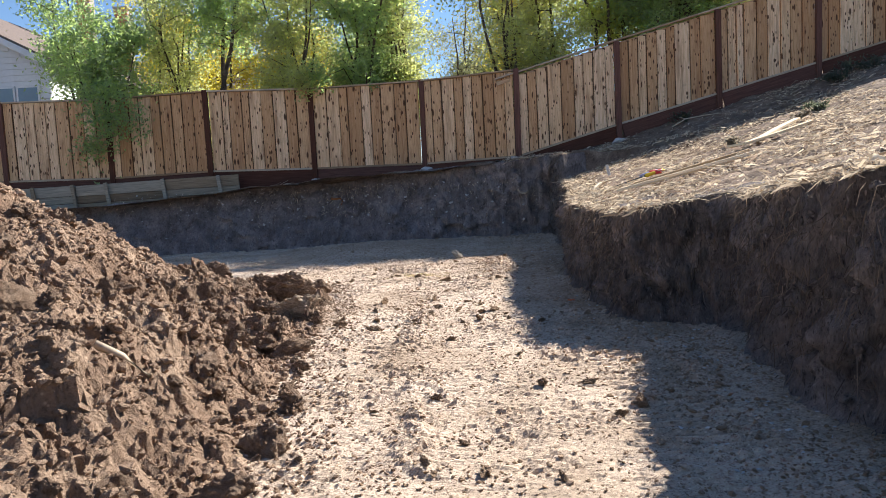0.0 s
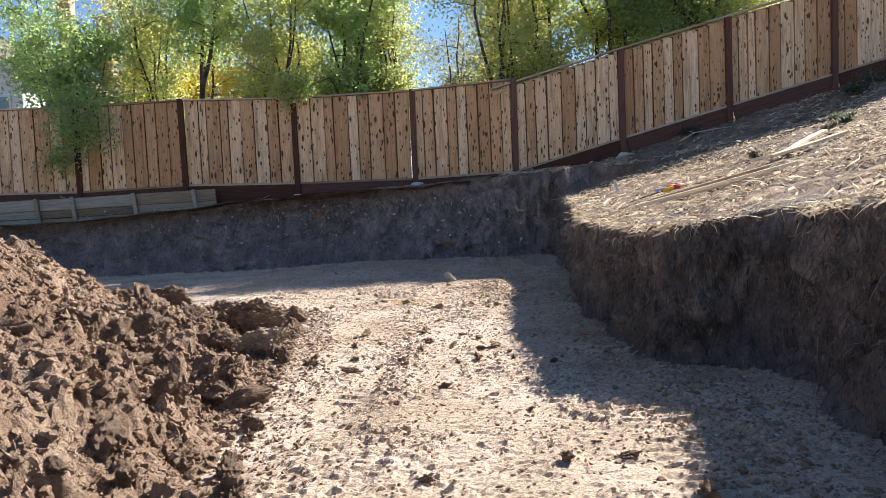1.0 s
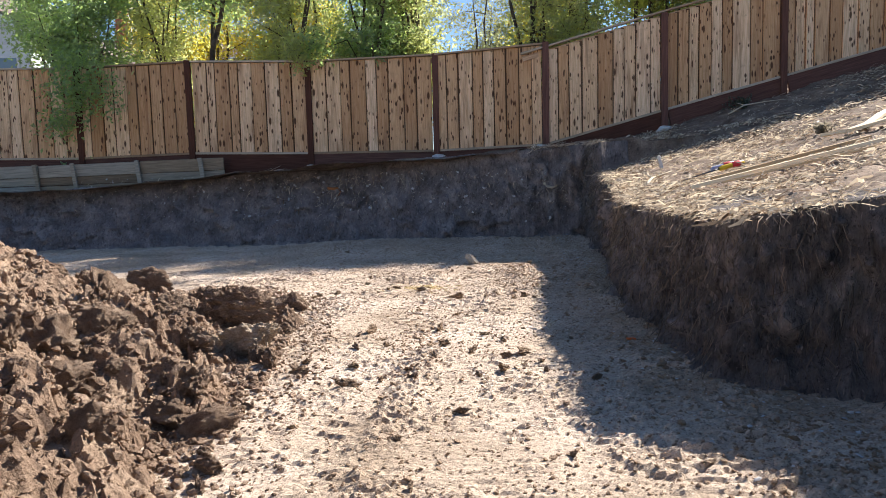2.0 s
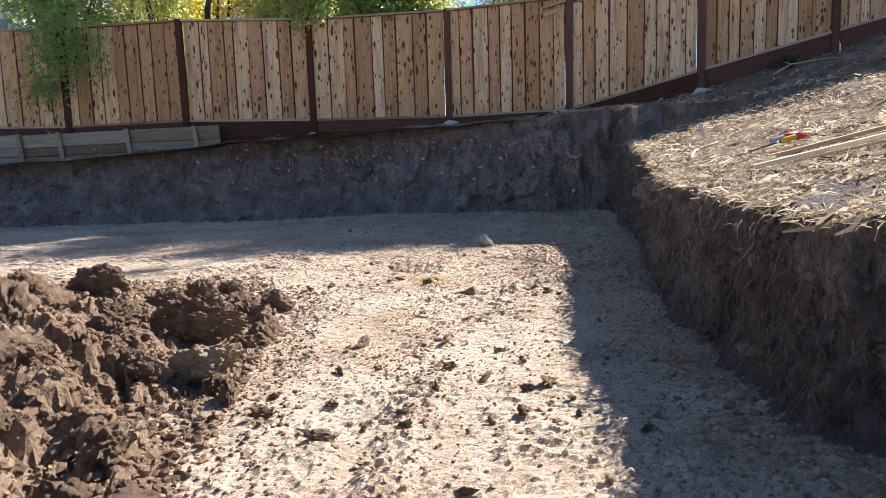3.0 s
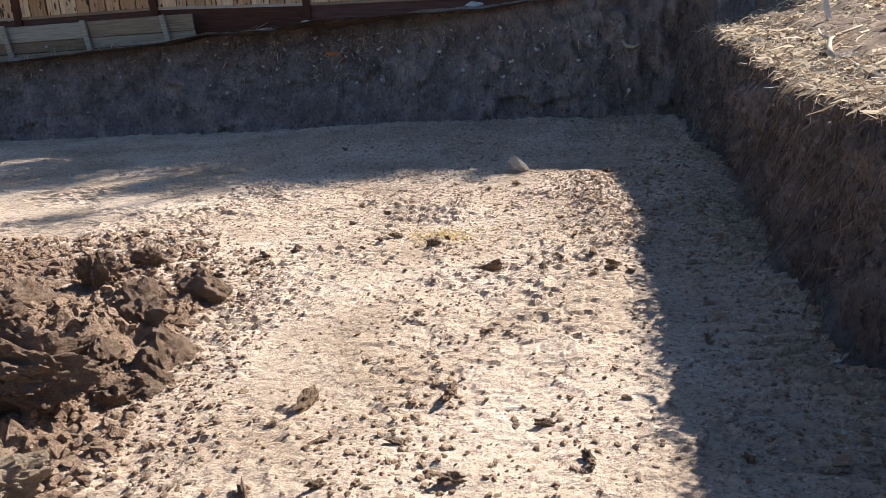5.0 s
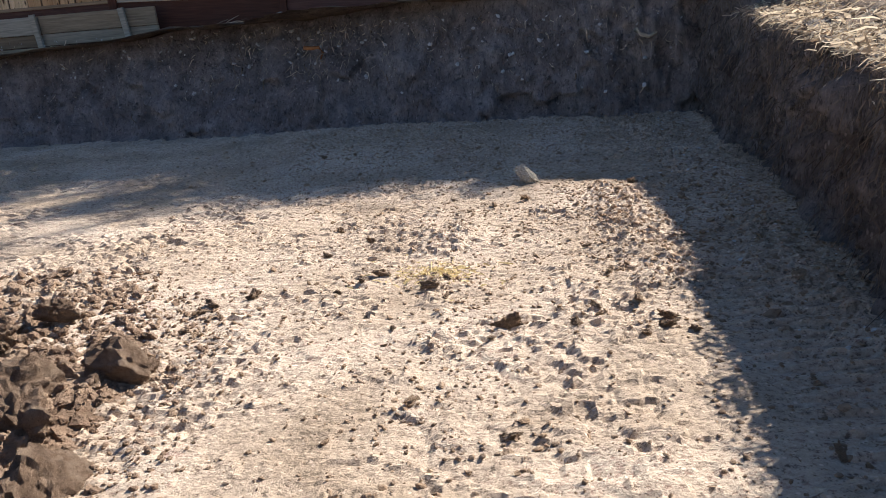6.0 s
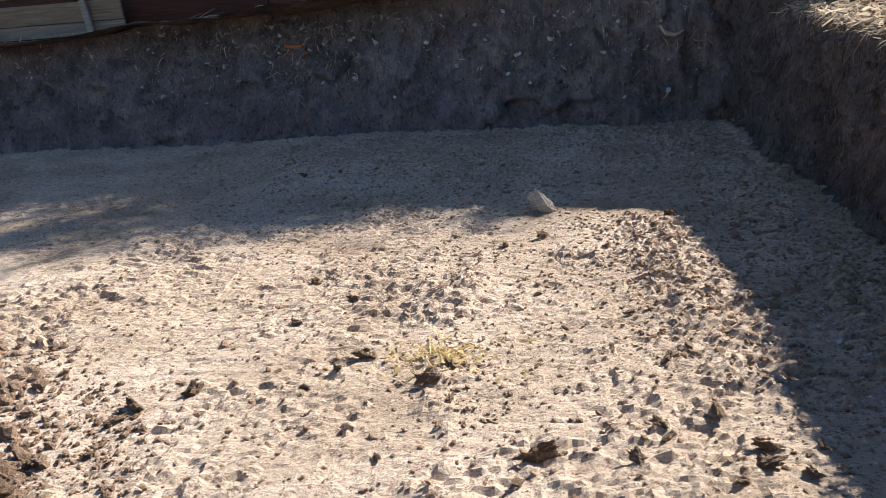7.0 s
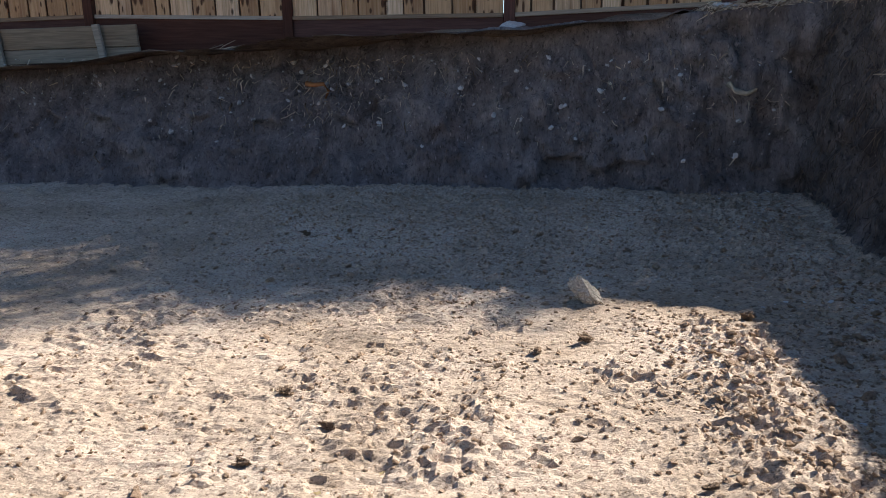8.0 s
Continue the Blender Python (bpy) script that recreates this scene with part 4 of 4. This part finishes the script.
slab_soil = soil("slab_soil", (0.36, 0.27, 0.185), (0.48, 0.37, 0.26), (0.58, 0.46, 0.34), 4.0, 40.0, 1.0, 0.4, (1, 1, 1), 0.03, 0.3)
for x, y, sx, sy, sz, seed, rz in ((-1.33, 8.12, 0.25, 0.17, 0.20, 2024, 14), (-1.62, 8.0, 0.12, 0.10, 0.18, 2031, -30)):
    me = mesh_from("clod", broken(ICO4, seed, 8, 0.5), ICO4[1], False)
    me.materials.append(slab_soil)
    ob = tagged(new("clod", me), "pale flat broken soil slab at the foot of the heap", "clod", "large clods at the heap")
    ob.matrix_world = pose(x, y, float(pit_height(x, y)) + 0.07, 5, -2, rz) @ Matrix.Diagonal((sx, sy, sz, 1))

# ---------------------------------------------------------------- pale stones, rock, roots
stone_mat = plain("pale_stone", (0.55, 0.53, 0.50), 0.85, 0.25, 14.0)
root_mat = plain("pale_root", (0.55, 0.45, 0.32), 0.8, 0.25, 30.0)
dark_root = plain("brown_root", (0.22, 0.16, 0.11), 0.9, 0.3, 30.0)
orange_root = plain("orange_root", (0.42, 0.17, 0.06), 0.8, 0.3, 20.0)
STONES = [clod_mesh(960 + k, stone_mat, 0.6, True) for k in range(4)]


def stone(x, y, z, s, label, sx=1.0, name="stone"):
    ob = tagged(new(name, rnd.choice(STONES)), label, "stone")
    ob.matrix_world = pose(x, y, z, rnd.uniform(-15, 15), rnd.uniform(-15, 15), rnd.uniform(-20, 20)) @ Matrix.Diagonal((s * sx, s, s * 0.8, 1))
    return ob


for x, y, s in ((-2.76, 18.45, 0.14), (-0.13, 17.75, 0.13), (1.9, 17.15, 0.12), (4.15, 17.05, 0.13)):
    stone(x, y, float(slope_z(np.array(x), np.array(y))) + 0.03, s, "flat pale grey stone lying at the fence foot", 1.5)
rock_me = mesh_from("rock", broken(ICO3, 991, 6, 0.8), ICO3[1], False)
rock_me.materials.append(plain("brown_grey_rock", (0.46, 0.40, 0.31), 0.9, 0.5, 9.0))
ob = tagged(new("rock", rock_me), "pale topped angular rock lying on the pit floor", "rock")
ob.matrix_world = pose(0.41, 13.7, float(pit_height(0.41, 13.7)) + 0.07, -14, 30, -25) @ Matrix.Diagonal((0.10, 0.075, 0.075, 1))


def back_face(x, z):
    """A place on the back face of the pit, a little proud of it."""
    bx, by = np.array(BACK_BASE)[::-1].T
    y = np.interp(x, bx, by)
    v = z / float(slope_z(np.array(x), np.array(y + 0.6)))
    return float(y + float(back_lean(x)) * min(1, v) ** 1.3)


def root(name, points, r0, material, label, category="root", fork=None):
    tubes = [tube(points, [r0 * (1 - 0.6 * k / (len(points) - 1)) for k in range(len(points))], 7)]
    if fork:
        tubes.append(tube(fork, [r0 * 0.7 * (1 - 0.6 * k / (len(fork) - 1)) for k in range(len(fork))], 6))
    return tagged(new(name, tubes_mesh(name, tubes, material)), label, category)


y = back_face(1.95, 1.03) - 0.09
root("root", [(1.83, y + 0.08, 1.10), (1.88, y, 1.045), (1.96, y - 0.02, 1.02), (2.04, y, 1.05), (2.10, y + 0.09, 1.11)], 0.03, root_mat, "pale curved cut root sticking out of the dark earth face")
y = back_face(-2.15, 1.05) - 0.12
root("root", [(-2.3, y + 0.06, 1.10), (-2.2, y, 1.09), (-2.1, y, 1.10), (-2.05, y, 1.03), (-2.1, y + 0.05, 0.95)], 0.03, orange_root, "orange brown broken root sticking out of the earth face")
for k in range(16):
    x, z = rnd.uniform(-6, 2.2), rnd.uniform(0.25, 1.2)
    y = back_face(x, z) - 0.04
    dx, dz = rnd.uniform(-0.1, 0.1), rnd.uniform(-0.22, -0.05)
    root("root", [(x, y + 0.1, z), (x + dx * 0.4, y - 0.02, z + dz * 0.3), (x + dx, y, z + dz)], rnd.uniform(0.006, 0.016), rnd.choice((dark_root, dark_root, root_mat)), "thin root hanging from the dark earth face")
n = 260
xs = R.uniform(-7, 2.4, n)
zs = 0.35 + 1.05 * R.power(2.0, n)
P = np.array([(x, back_face(x, z) - 0.03 + R.normal(0, 0.03)) for x, z in zip(xs, zs)])
scatter("embedded_stones", P, zs, 0.008 + 0.028 * R.uniform(0, 1, n) ** 3, stone_mat, 970, ICO1, "small pale stones embedded in the dark earth face", "stones", 0.8, 0.5)
n = 500
P = np.stack([R.uniform(1.35, 2.3, n), R.uniform(3.5, 16.5, n)], -1)
scatter("chips", P, pit_height(P[:, 0], P[:, 1]), 0.005 + 0.014 * R.uniform(0, 1, n) ** 2, stone_mat, 975, ICO1, "pale wood and stone chips strewn on the shaded floor", "chips", 0.4, 0.3)

# lumps of earth standing out of the dug faces
for nm, pts, lo, hi, count, lean_at in (("right_face_lumps", RIGHT_BASE, 0.42, 0.985, 2600, None), ("back_face_lumps", BACK_BASE, 0.08, 0.85, 2600, back_face)):
    s0, b0, o0 = along(pts, 0.01)
    i = R.randint(int(lo * len(s0)), int(hi * len(s0)), count)
    v = R.uniform(0.0, 0.97, count)
    p = b0[i] + o0[i] * (0.02 + R.normal(0, 0.035, count))[:, None]
    z = v * slope_z(p[:, 0], p[:, 1])
    if lean_at:
        p[:, 1] = [lean_at(a, c) + R.normal(0, 0.03) for a, c in zip(p[:, 0], z)]
    scatter(nm, p, z, 0.008 + 0.032 * R.uniform(0, 1, count) ** 3, cut_soil if lean_at else root_soil, 1200, ICO0, "small lumps of dark earth standing out of the dug face", "earth lumps", 0.9, 0.5)

# pale sticks in the heap
for pts in ([(-1.70, 4.30), (-1.57, 4.33), (-1.45, 4.37)], [(-2.55, 4.62), (-2.47, 4.65), (-2.38, 4.68)]):
    root("stick", [(x, y, float(pit_height(x, y)) + 0.045) for x, y in pts], 0.026, root_mat, "short pale broken stick lying on the dirt heap", "stick")

# marker on the floor
orange_plastic = plain("orange_plastic", (0.75, 0.16, 0.04), 0.5, 0.1)
bm = box(0.075, 0.03, 0.012, 0.004)
me = bpy.data.meshes.new("marker_flag")
bm.to_mesh(me)
bm.free()
me.materials.append(orange_plastic)
ob = tagged(new("marker_flag", me), "small orange marker scrap lying on the shaded floor", "marker")
ob.matrix_world = pose(1.51, 8.39, float(pit_height(1.51, 8.39)) + 0.01, 8, 5, 20)


# ---------------------------------------------------------------- straw, roots and weeds
def straw_material(name, a, b):
    n = Nodes(name, 0.8)
    c = n.mix(n.random(True), a, b)
    n.colour(c)
    tr = n.t.nodes.new("ShaderNodeBsdfTranslucent")
    n.put(c, tr.inputs[0])
    mix = n.t.nodes.new("ShaderNodeMixShader")
    mix.inputs[0].default_value = 0.4
    n.t.links.new(n.bsdf.outputs[0], mix.inputs[1])
    n.t.links.new(tr.outputs[0], mix.inputs[2])
    n.t.links.new(mix.outputs[0], n.t.nodes["Material Output"].inputs[0])
    return n.mat


straw_mat = straw_material("dry_straw", (0.17, 0.112, 0.072), (0.90, 0.76, 0.56))
fibre_mat = straw_material("root_fibres", (0.07, 0.055, 0.045), (0.30, 0.235, 0.175))


def blades(name, pos, direction, length, width, droop, material, seed, label, category):
    """Thin bent ribbons with a fold, two pieces each."""
    r = np.random.RandomState(seed)
    n = len(pos)
    d = direction / np.linalg.norm(direction, axis=1)[:, None]
    side = np.cross(d, r.normal(0, 1, (n, 3)))
    side /= np.linalg.norm(side, axis=1)[:, None]
    L, W = length[:, None], width[:, None]
    mid = pos + d * L * 0.5 + r.normal(0, 0.12, (n, 3)) * L
    end = pos + d * L + r.normal(0, 0.18, (n, 3)) * L + np.array((0, 0, -1)) * droop[:, None] * L
    v = np.stack([pos - side * W, pos + side * W, mid + side * W, mid - side * W, end + side * W * 0.4, end - side * W * 0.4], 1).reshape(-1, 3)
    i = (np.arange(n) * 6)[:, None]
    f = np.concatenate([i + (0, 1, 2, 3), i + (3, 2, 4, 5)])
    me = mesh_from(name, v, f, False)
    me.materials.append(material)
    return tagged(new(name, me), label, category, kind="stuff")


n = 80000
xy = np.stack([1.6 + 8.0 * R.power(0.55, n), R.uniform(4.0, 17.2, n)], -1)
ok = ~inside_pit(xy[:, 0], xy[:, 1], 0.0)
cover = np.clip(0.62 + 2.4 * fbm(xy[:, 0], xy[:, 1], 0.6, 4, 1001, 0.6) - 0.4 * smooth(14.5, 16, xy[:, 1]), 0.08, 1)
xy = xy[ok & (R.uniform(0, 1, n) < cover)]
n = len(xy)
ang = R.normal(0.2, 1.1, n)
d = np.stack([np.cos(ang), np.sin(ang), 0.245 * np.cos(ang) + R.normal(0.0, 0.16, n)], -1) * np.where(R.uniform(0, 1, n) < 0.5, -1, 1)[:, None]
z = slope_z(xy[:, 0], xy[:, 1]) + 0.02 + np.abs(R.normal(0, 0.018, n)) + fbm(xy[:, 0], xy[:, 1], 0.25, 3, 160) * 0.04
blades("straw", np.concatenate([xy, z[:, None]], -1), d, 0.03 + 0.13 * R.uniform(0, 1, n) ** 2.2, 0.0025 + 0.0095 * R.uniform(0, 1, n) ** 2, R.uniform(0, 0.1, n), straw_mat, 1003, "pale dry mown grass strewn over the slope", "straw")

s, base, out = along(RIGHT_BASE, 0.004)
n = 6000
i = R.randint(int(0.45 * len(s)), len(s) - 40, n)
off = R.normal(0.10, 0.08, n)
p = base[i] + out[i] * (0.05 + off)[:, None]
z = slope_z(p[:, 0], p[:, 1]) + 0.015
d = np.concatenate([-out[i] * R.uniform(0.1, 1.0, n)[:, None] + R.normal(0, 0.6, (n, 2)), R.normal(-0.05, 0.25, (n, 1))], -1)
blades("edge_grass", np.concatenate([p, z[:, None]], -1), d, R.uniform(0.03, 0.11, n), R.uniform(0.0015, 0.0045, n), R.uniform(0.0, 0.3, n), straw_mat, 1005, "dry grass hanging over the lip of the dug face", "dry grass")

n = 5200
i = R.randint(int(0.42 * len(s)), len(s) - 60, n)
v = R.power(1.3, n)
p = base[i] + out[i] * (0.04 * v + R.normal(-0.05, 0.035, n))[:, None]
z = slope_z(p[:, 0], p[:, 1]) * v * 0.98
d = np.concatenate([-out[i] * 0.25 + R.normal(0, 0.25, (n, 2)), -np.abs(R.normal(0.8, 0.4, (n, 1)))], -1)
blades("root_fibres", np.concatenate([p, z[:, None]], -1), d, R.uniform(0.04, 0.17, n), R.uniform(0.001, 0.0032, n), R.uniform(0.0, 0.3, n), fibre_mat, 1007, "fine brown root fibres hanging from the dug face", "root fibres")

n = 260
a, q = R.uniform(0, 6.28, n), np.abs(R.normal(0, 0.18, n))
p = np.stack([-0.19 + np.cos(a) * q, 11.38 + np.sin(a) * q * 0.8], -1)
d = np.concatenate([R.normal(0, 1, (n, 2)), R.normal(0.0, 0.02, (n, 1))], -1)
gold = straw_material("gold_straw", (0.55, 0.43, 0.20), (0.78, 0.64, 0.36))
blades("straw_patch", np.concatenate([p, (pit_height(p[:, 0], p[:, 1]) + 0.008)[:, None]], -1), d, R.uniform(0.02, 0.07, n), R.uniform(0.003, 0.006, n), R.uniform(0, 0.05, n), gold, 1009, "small patch of yellow straw trodden into the floor", "straw")

# broken roots and straw ends sticking out of the upper back face
n = 700
x = np.where(R.uniform(0, 1, n) < 0.5, R.normal(-2.0, 0.7, n), R.uniform(-7.5, 2.3, n))
z = 0.45 + 0.95 * R.power(2.2, n)
p = np.array([(a, back_face(a, c) - 0.05 + R.normal(0, 0.03), c) for a, c in zip(x, z)])
d = np.stack([R.normal(0, 0.5, n), -np.abs(R.normal(0.5, 0.3, n)), R.normal(-0.4, 0.5, n)], -1)
blades("root_ends", p, d, R.uniform(0.03, 0.13, n), R.uniform(0.002, 0.007, n), R.uniform(0.0, 0.4, n), straw_mat, 1013, "pale broken root ends sticking out of the dark earth face", "root ends")

y = fence_y(np.array(-3.4)) - 0.22
n = 60
p = np.stack([R.uniform(-3.9, -2.8, n), y + R.normal(0, 0.06, n)], -1)
d = np.concatenate([np.ones((n, 1)), R.normal(0, 0.3, (n, 1)), R.normal(0.02, 0.1, (n, 1))], -1)
blades("dry_twigs", np.concatenate([p, (slope_z(p[:, 0], p[:, 1]) + 0.03)[:, None]], -1), d, R.uniform(0.1, 0.4, n), R.uniform(0.003, 0.006, n), R.uniform(0, 0.05, n), straw_mat, 1011, "dry pale twigs lying along the kickboard", "twigs")


def on_slope(x, y, lift=0.0):
    return (x, y, float(slope_z(np.array(x), np.array(y))) + lift)


# laths
def lath(p, q, w, h, label, lift):
    a, b = Vector(on_slope(*p, lift)), Vector(on_slope(*q, lift))
    d = b - a
    bm = box(d.length, w, h, 0.003)
    me = bpy.data.meshes.new("lath")
    bm.to_mesh(me)
    bm.free()
    me.materials.append(pale_timber)
    ob = tagged(new("lath", me), label, "lath", "laths on the slope")
    ob.matrix_world = Matrix.Translation((a + b) / 2) @ d.to_track_quat("X", "Z").to_matrix().to_4x4()
    return ob


lath((2.58, 9.78), (3.95, 9.62), 0.07, 0.03, "long pale wooden lath lying on dry grass", 0.065)
lath((2.27, 9.38), (3.85, 9.10), 0.075, 0.032, "long pale wooden lath lying on dry grass", 0.065)
lath((2.5, 9.28), (3.6, 8.9), 0.035, 0.02, "thin darker wooden lath lying beside the others", 0.06)

# bent strips
bent = thing("bent_wood_strip", "pale bent wooden strip with a second strip", "wood strip")
for pts in ([(4.35, 11.35), (4.45, 11.05), (4.75, 11.15), (5.3, 11.9), (5.95, 12.6)], [(4.45, 11.0), (4.9, 11.0), (5.5, 11.2)]):
    bm = bmesh.new()
    ring = []
    for k, (x, y) in enumerate(pts):
        x2, y2 = pts[min(k + 1, len(pts) - 1)]
        x1, y1 = pts[max(k - 1, 0)]
        dx, dy = x2 - x1, y2 - y1
        ln = math.hypot(dx, dy)
        nx, ny = -dy / ln * 0.045, dx / ln * 0.045
        zz = on_slope(x, y, 0.05)[2]
        ring.append([bm.verts.new(c) for c in ((x + nx, y + ny, zz), (x - nx, y - ny, zz), (x - nx, y - ny, zz + 0.035), (x + nx, y + ny, zz + 0.035))])
    for a, b in zip(ring[:-1], ring[1:]):
        for k in range(4):
            bm.faces.new((a[k], a[(k + 1) % 4], b[(k + 1) % 4], b[k]))
    bm.faces.new(ring[0][::-1])
    bm.faces.new(ring[-1])
    bmesh.ops.recalc_face_normals(bm, faces=bm.faces[:])
    part("strip", bm, pale_timber, bent)

# short survey stake
bm = box(0.05, 0.02, 0.30, 0.004)
me = bpy.data.meshes.new("stake")
bm.to_mesh(me)
bm.free()
me.materials.append(plain("white_stake", (0.62, 0.58, 0.52), 0.8, 0.2, 12))
ob = tagged(new("stake", me), "short pale wooden stake leaning in the slope", "stake")
ob.matrix_world = Matrix.Translation(on_slope(3.05, 13.1, -0.06)) @ pose(0, 0, 0, -8, -12, 20)

root("branch", [on_slope(2.40, 11.45, 0.03), on_slope(2.48, 11.7, 0.05), on_slope(2.60, 12.0, 0.07), on_slope(2.74, 12.2, 0.06), on_slope(2.92, 12.25, 0.07)], 0.022, root_mat, "pale crooked branch lying on dry grass", "branch",
     [on_slope(2.60, 12.0, 0.07), on_slope(2.59, 12.15, 0.10), on_slope(2.62, 12.27, 0.13)])
root("branch", [on_slope(5.2, 16.7, 0.05), on_slope(5.5, 16.75, 0.12), on_slope(5.9, 16.7, 0.08), on_slope(6.2, 16.6, 0.04)], 0.015, root_mat, "thin pale branch lying near the fence foot", "branch",
     [on_slope(5.5, 16.75, 0.12), on_slope(5.4, 16.85, 0.18)])


# hand tools
def hand_tool(x, y, turn, shell, grip, label, blade_len):
    t = thing("hand_tool", label, "hand tool", "hand tools on the slope")
    t.matrix_world = Matrix.Translation(on_slope(x, y, 0.075)) @ pose(0, 0, 0, 0, -13, turn) @ Matrix.Scale(1.05, 4)
    steel = plain("dark_steel", (0.12, 0.12, 0.13), 0.35, 0.2, 20, 0.9)
    pts = [(-0.14, 0, 0), (-0.10, 0, 0), (-0.02, 0, 0.004), (0.06, 0, 0), (0.13, 0, 0), (0.15, 0, 0)]
    part_mesh("handle", tubes_mesh("handle", [tube(pts, [0.018, 0.026, 0.022, 0.027, 0.024, 0.012], 10)], shell), t)
    part_mesh("grip", tubes_mesh("grip", [tube([(0.0, 0, 0.0), (0.02, 0, 0.003), (0.09, 0, 0.001), (0.11, 0, 0)], [0.022, 0.030, 0.030, 0.024], 10)], grip), t, "red rubber grip")
    if blade_len:
        part_mesh("blade", tubes_mesh("blade", [tube([(-0.13, 0, 0), (-0.2, 0, 0), (-0.14 - blade_len, 0, -0.01)], [0.010, 0.009, 0.006], 6)], steel), t, "dark steel rod")
    return t


red_rubber = plain("red_rubber", (0.62, 0.05, 0.06), 0.5, 0.1)
hand_tool(3.10, 10.72, 15, plain("yellow_plastic", (0.78, 0.50, 0.03), 0.4, 0.08), red_rubber, "yellow plastic handled tool with red grip on dry grass", 0.42)
hand_tool(3.08, 10.92, 18, plain("lilac_grey_plastic", (0.36, 0.36, 0.50), 0.4, 0.1), red_rubber, "grey-blue handled tool with red grip on dry grass", 0.0)


# low weeds
dry_leaf = leaf_material("dry_brush", (0.16, 0.13, 0.10), (0.34, 0.30, 0.23), (0.2, 0.17, 0.12))
weed_leaf = leaf_material("weed_leaves", (0.05, 0.065, 0.045), (0.13, 0.145, 0.10), (0.12, 0.14, 0.08))
def weed(x, y, h, seed, label, foliage):
    r = random.Random(seed)
    t = thing("weed", label, "weed", "weeds on the slope", at=on_slope(x, y))
    stems, centres = [], []
    for k in range(12):
        a, ln = r.uniform(0, 6.28), h * r.uniform(0.5, 1.3)
        tip = Vector((math.cos(a) * ln, math.sin(a) * ln, h * r.uniform(0.3, 1)))
        stems.append(tube([(0, 0, -0.03), tip * 0.5 + Vector((0, 0, h * 0.2)), tip], [0.006, 0.004, 0.002], 5))
        centres += [tuple(tip), tuple(tip * 0.6 + Vector((0, 0, h * 0.15)))]
    part_mesh("stem", tubes_mesh("stem", stems, dark_root), t)
    part_mesh("leaf_mass", leaves("leaf_mass", centres, [(h * 0.35,) * 3] * len(centres), 420, 0.055, seed, foliage), t)["kind"] = "stuff"


for k, (x, y, h, f) in enumerate(((8.9, 16.5, 0.28, weed_leaf), (9.3, 16.3, 0.25, weed_leaf), (8.4, 16.2, 0.2, weed_leaf), (6.6, 13.4, 0.18, weed_leaf), (6.2, 12.9, 0.13, dry_leaf), (4.7, 12.1, 0.13, dry_leaf), (5.5, 17.0, 0.2, weed_leaf))):
    weed(x, y, h, 1100 + k, "low scrubby green weed growing on the slope", f)
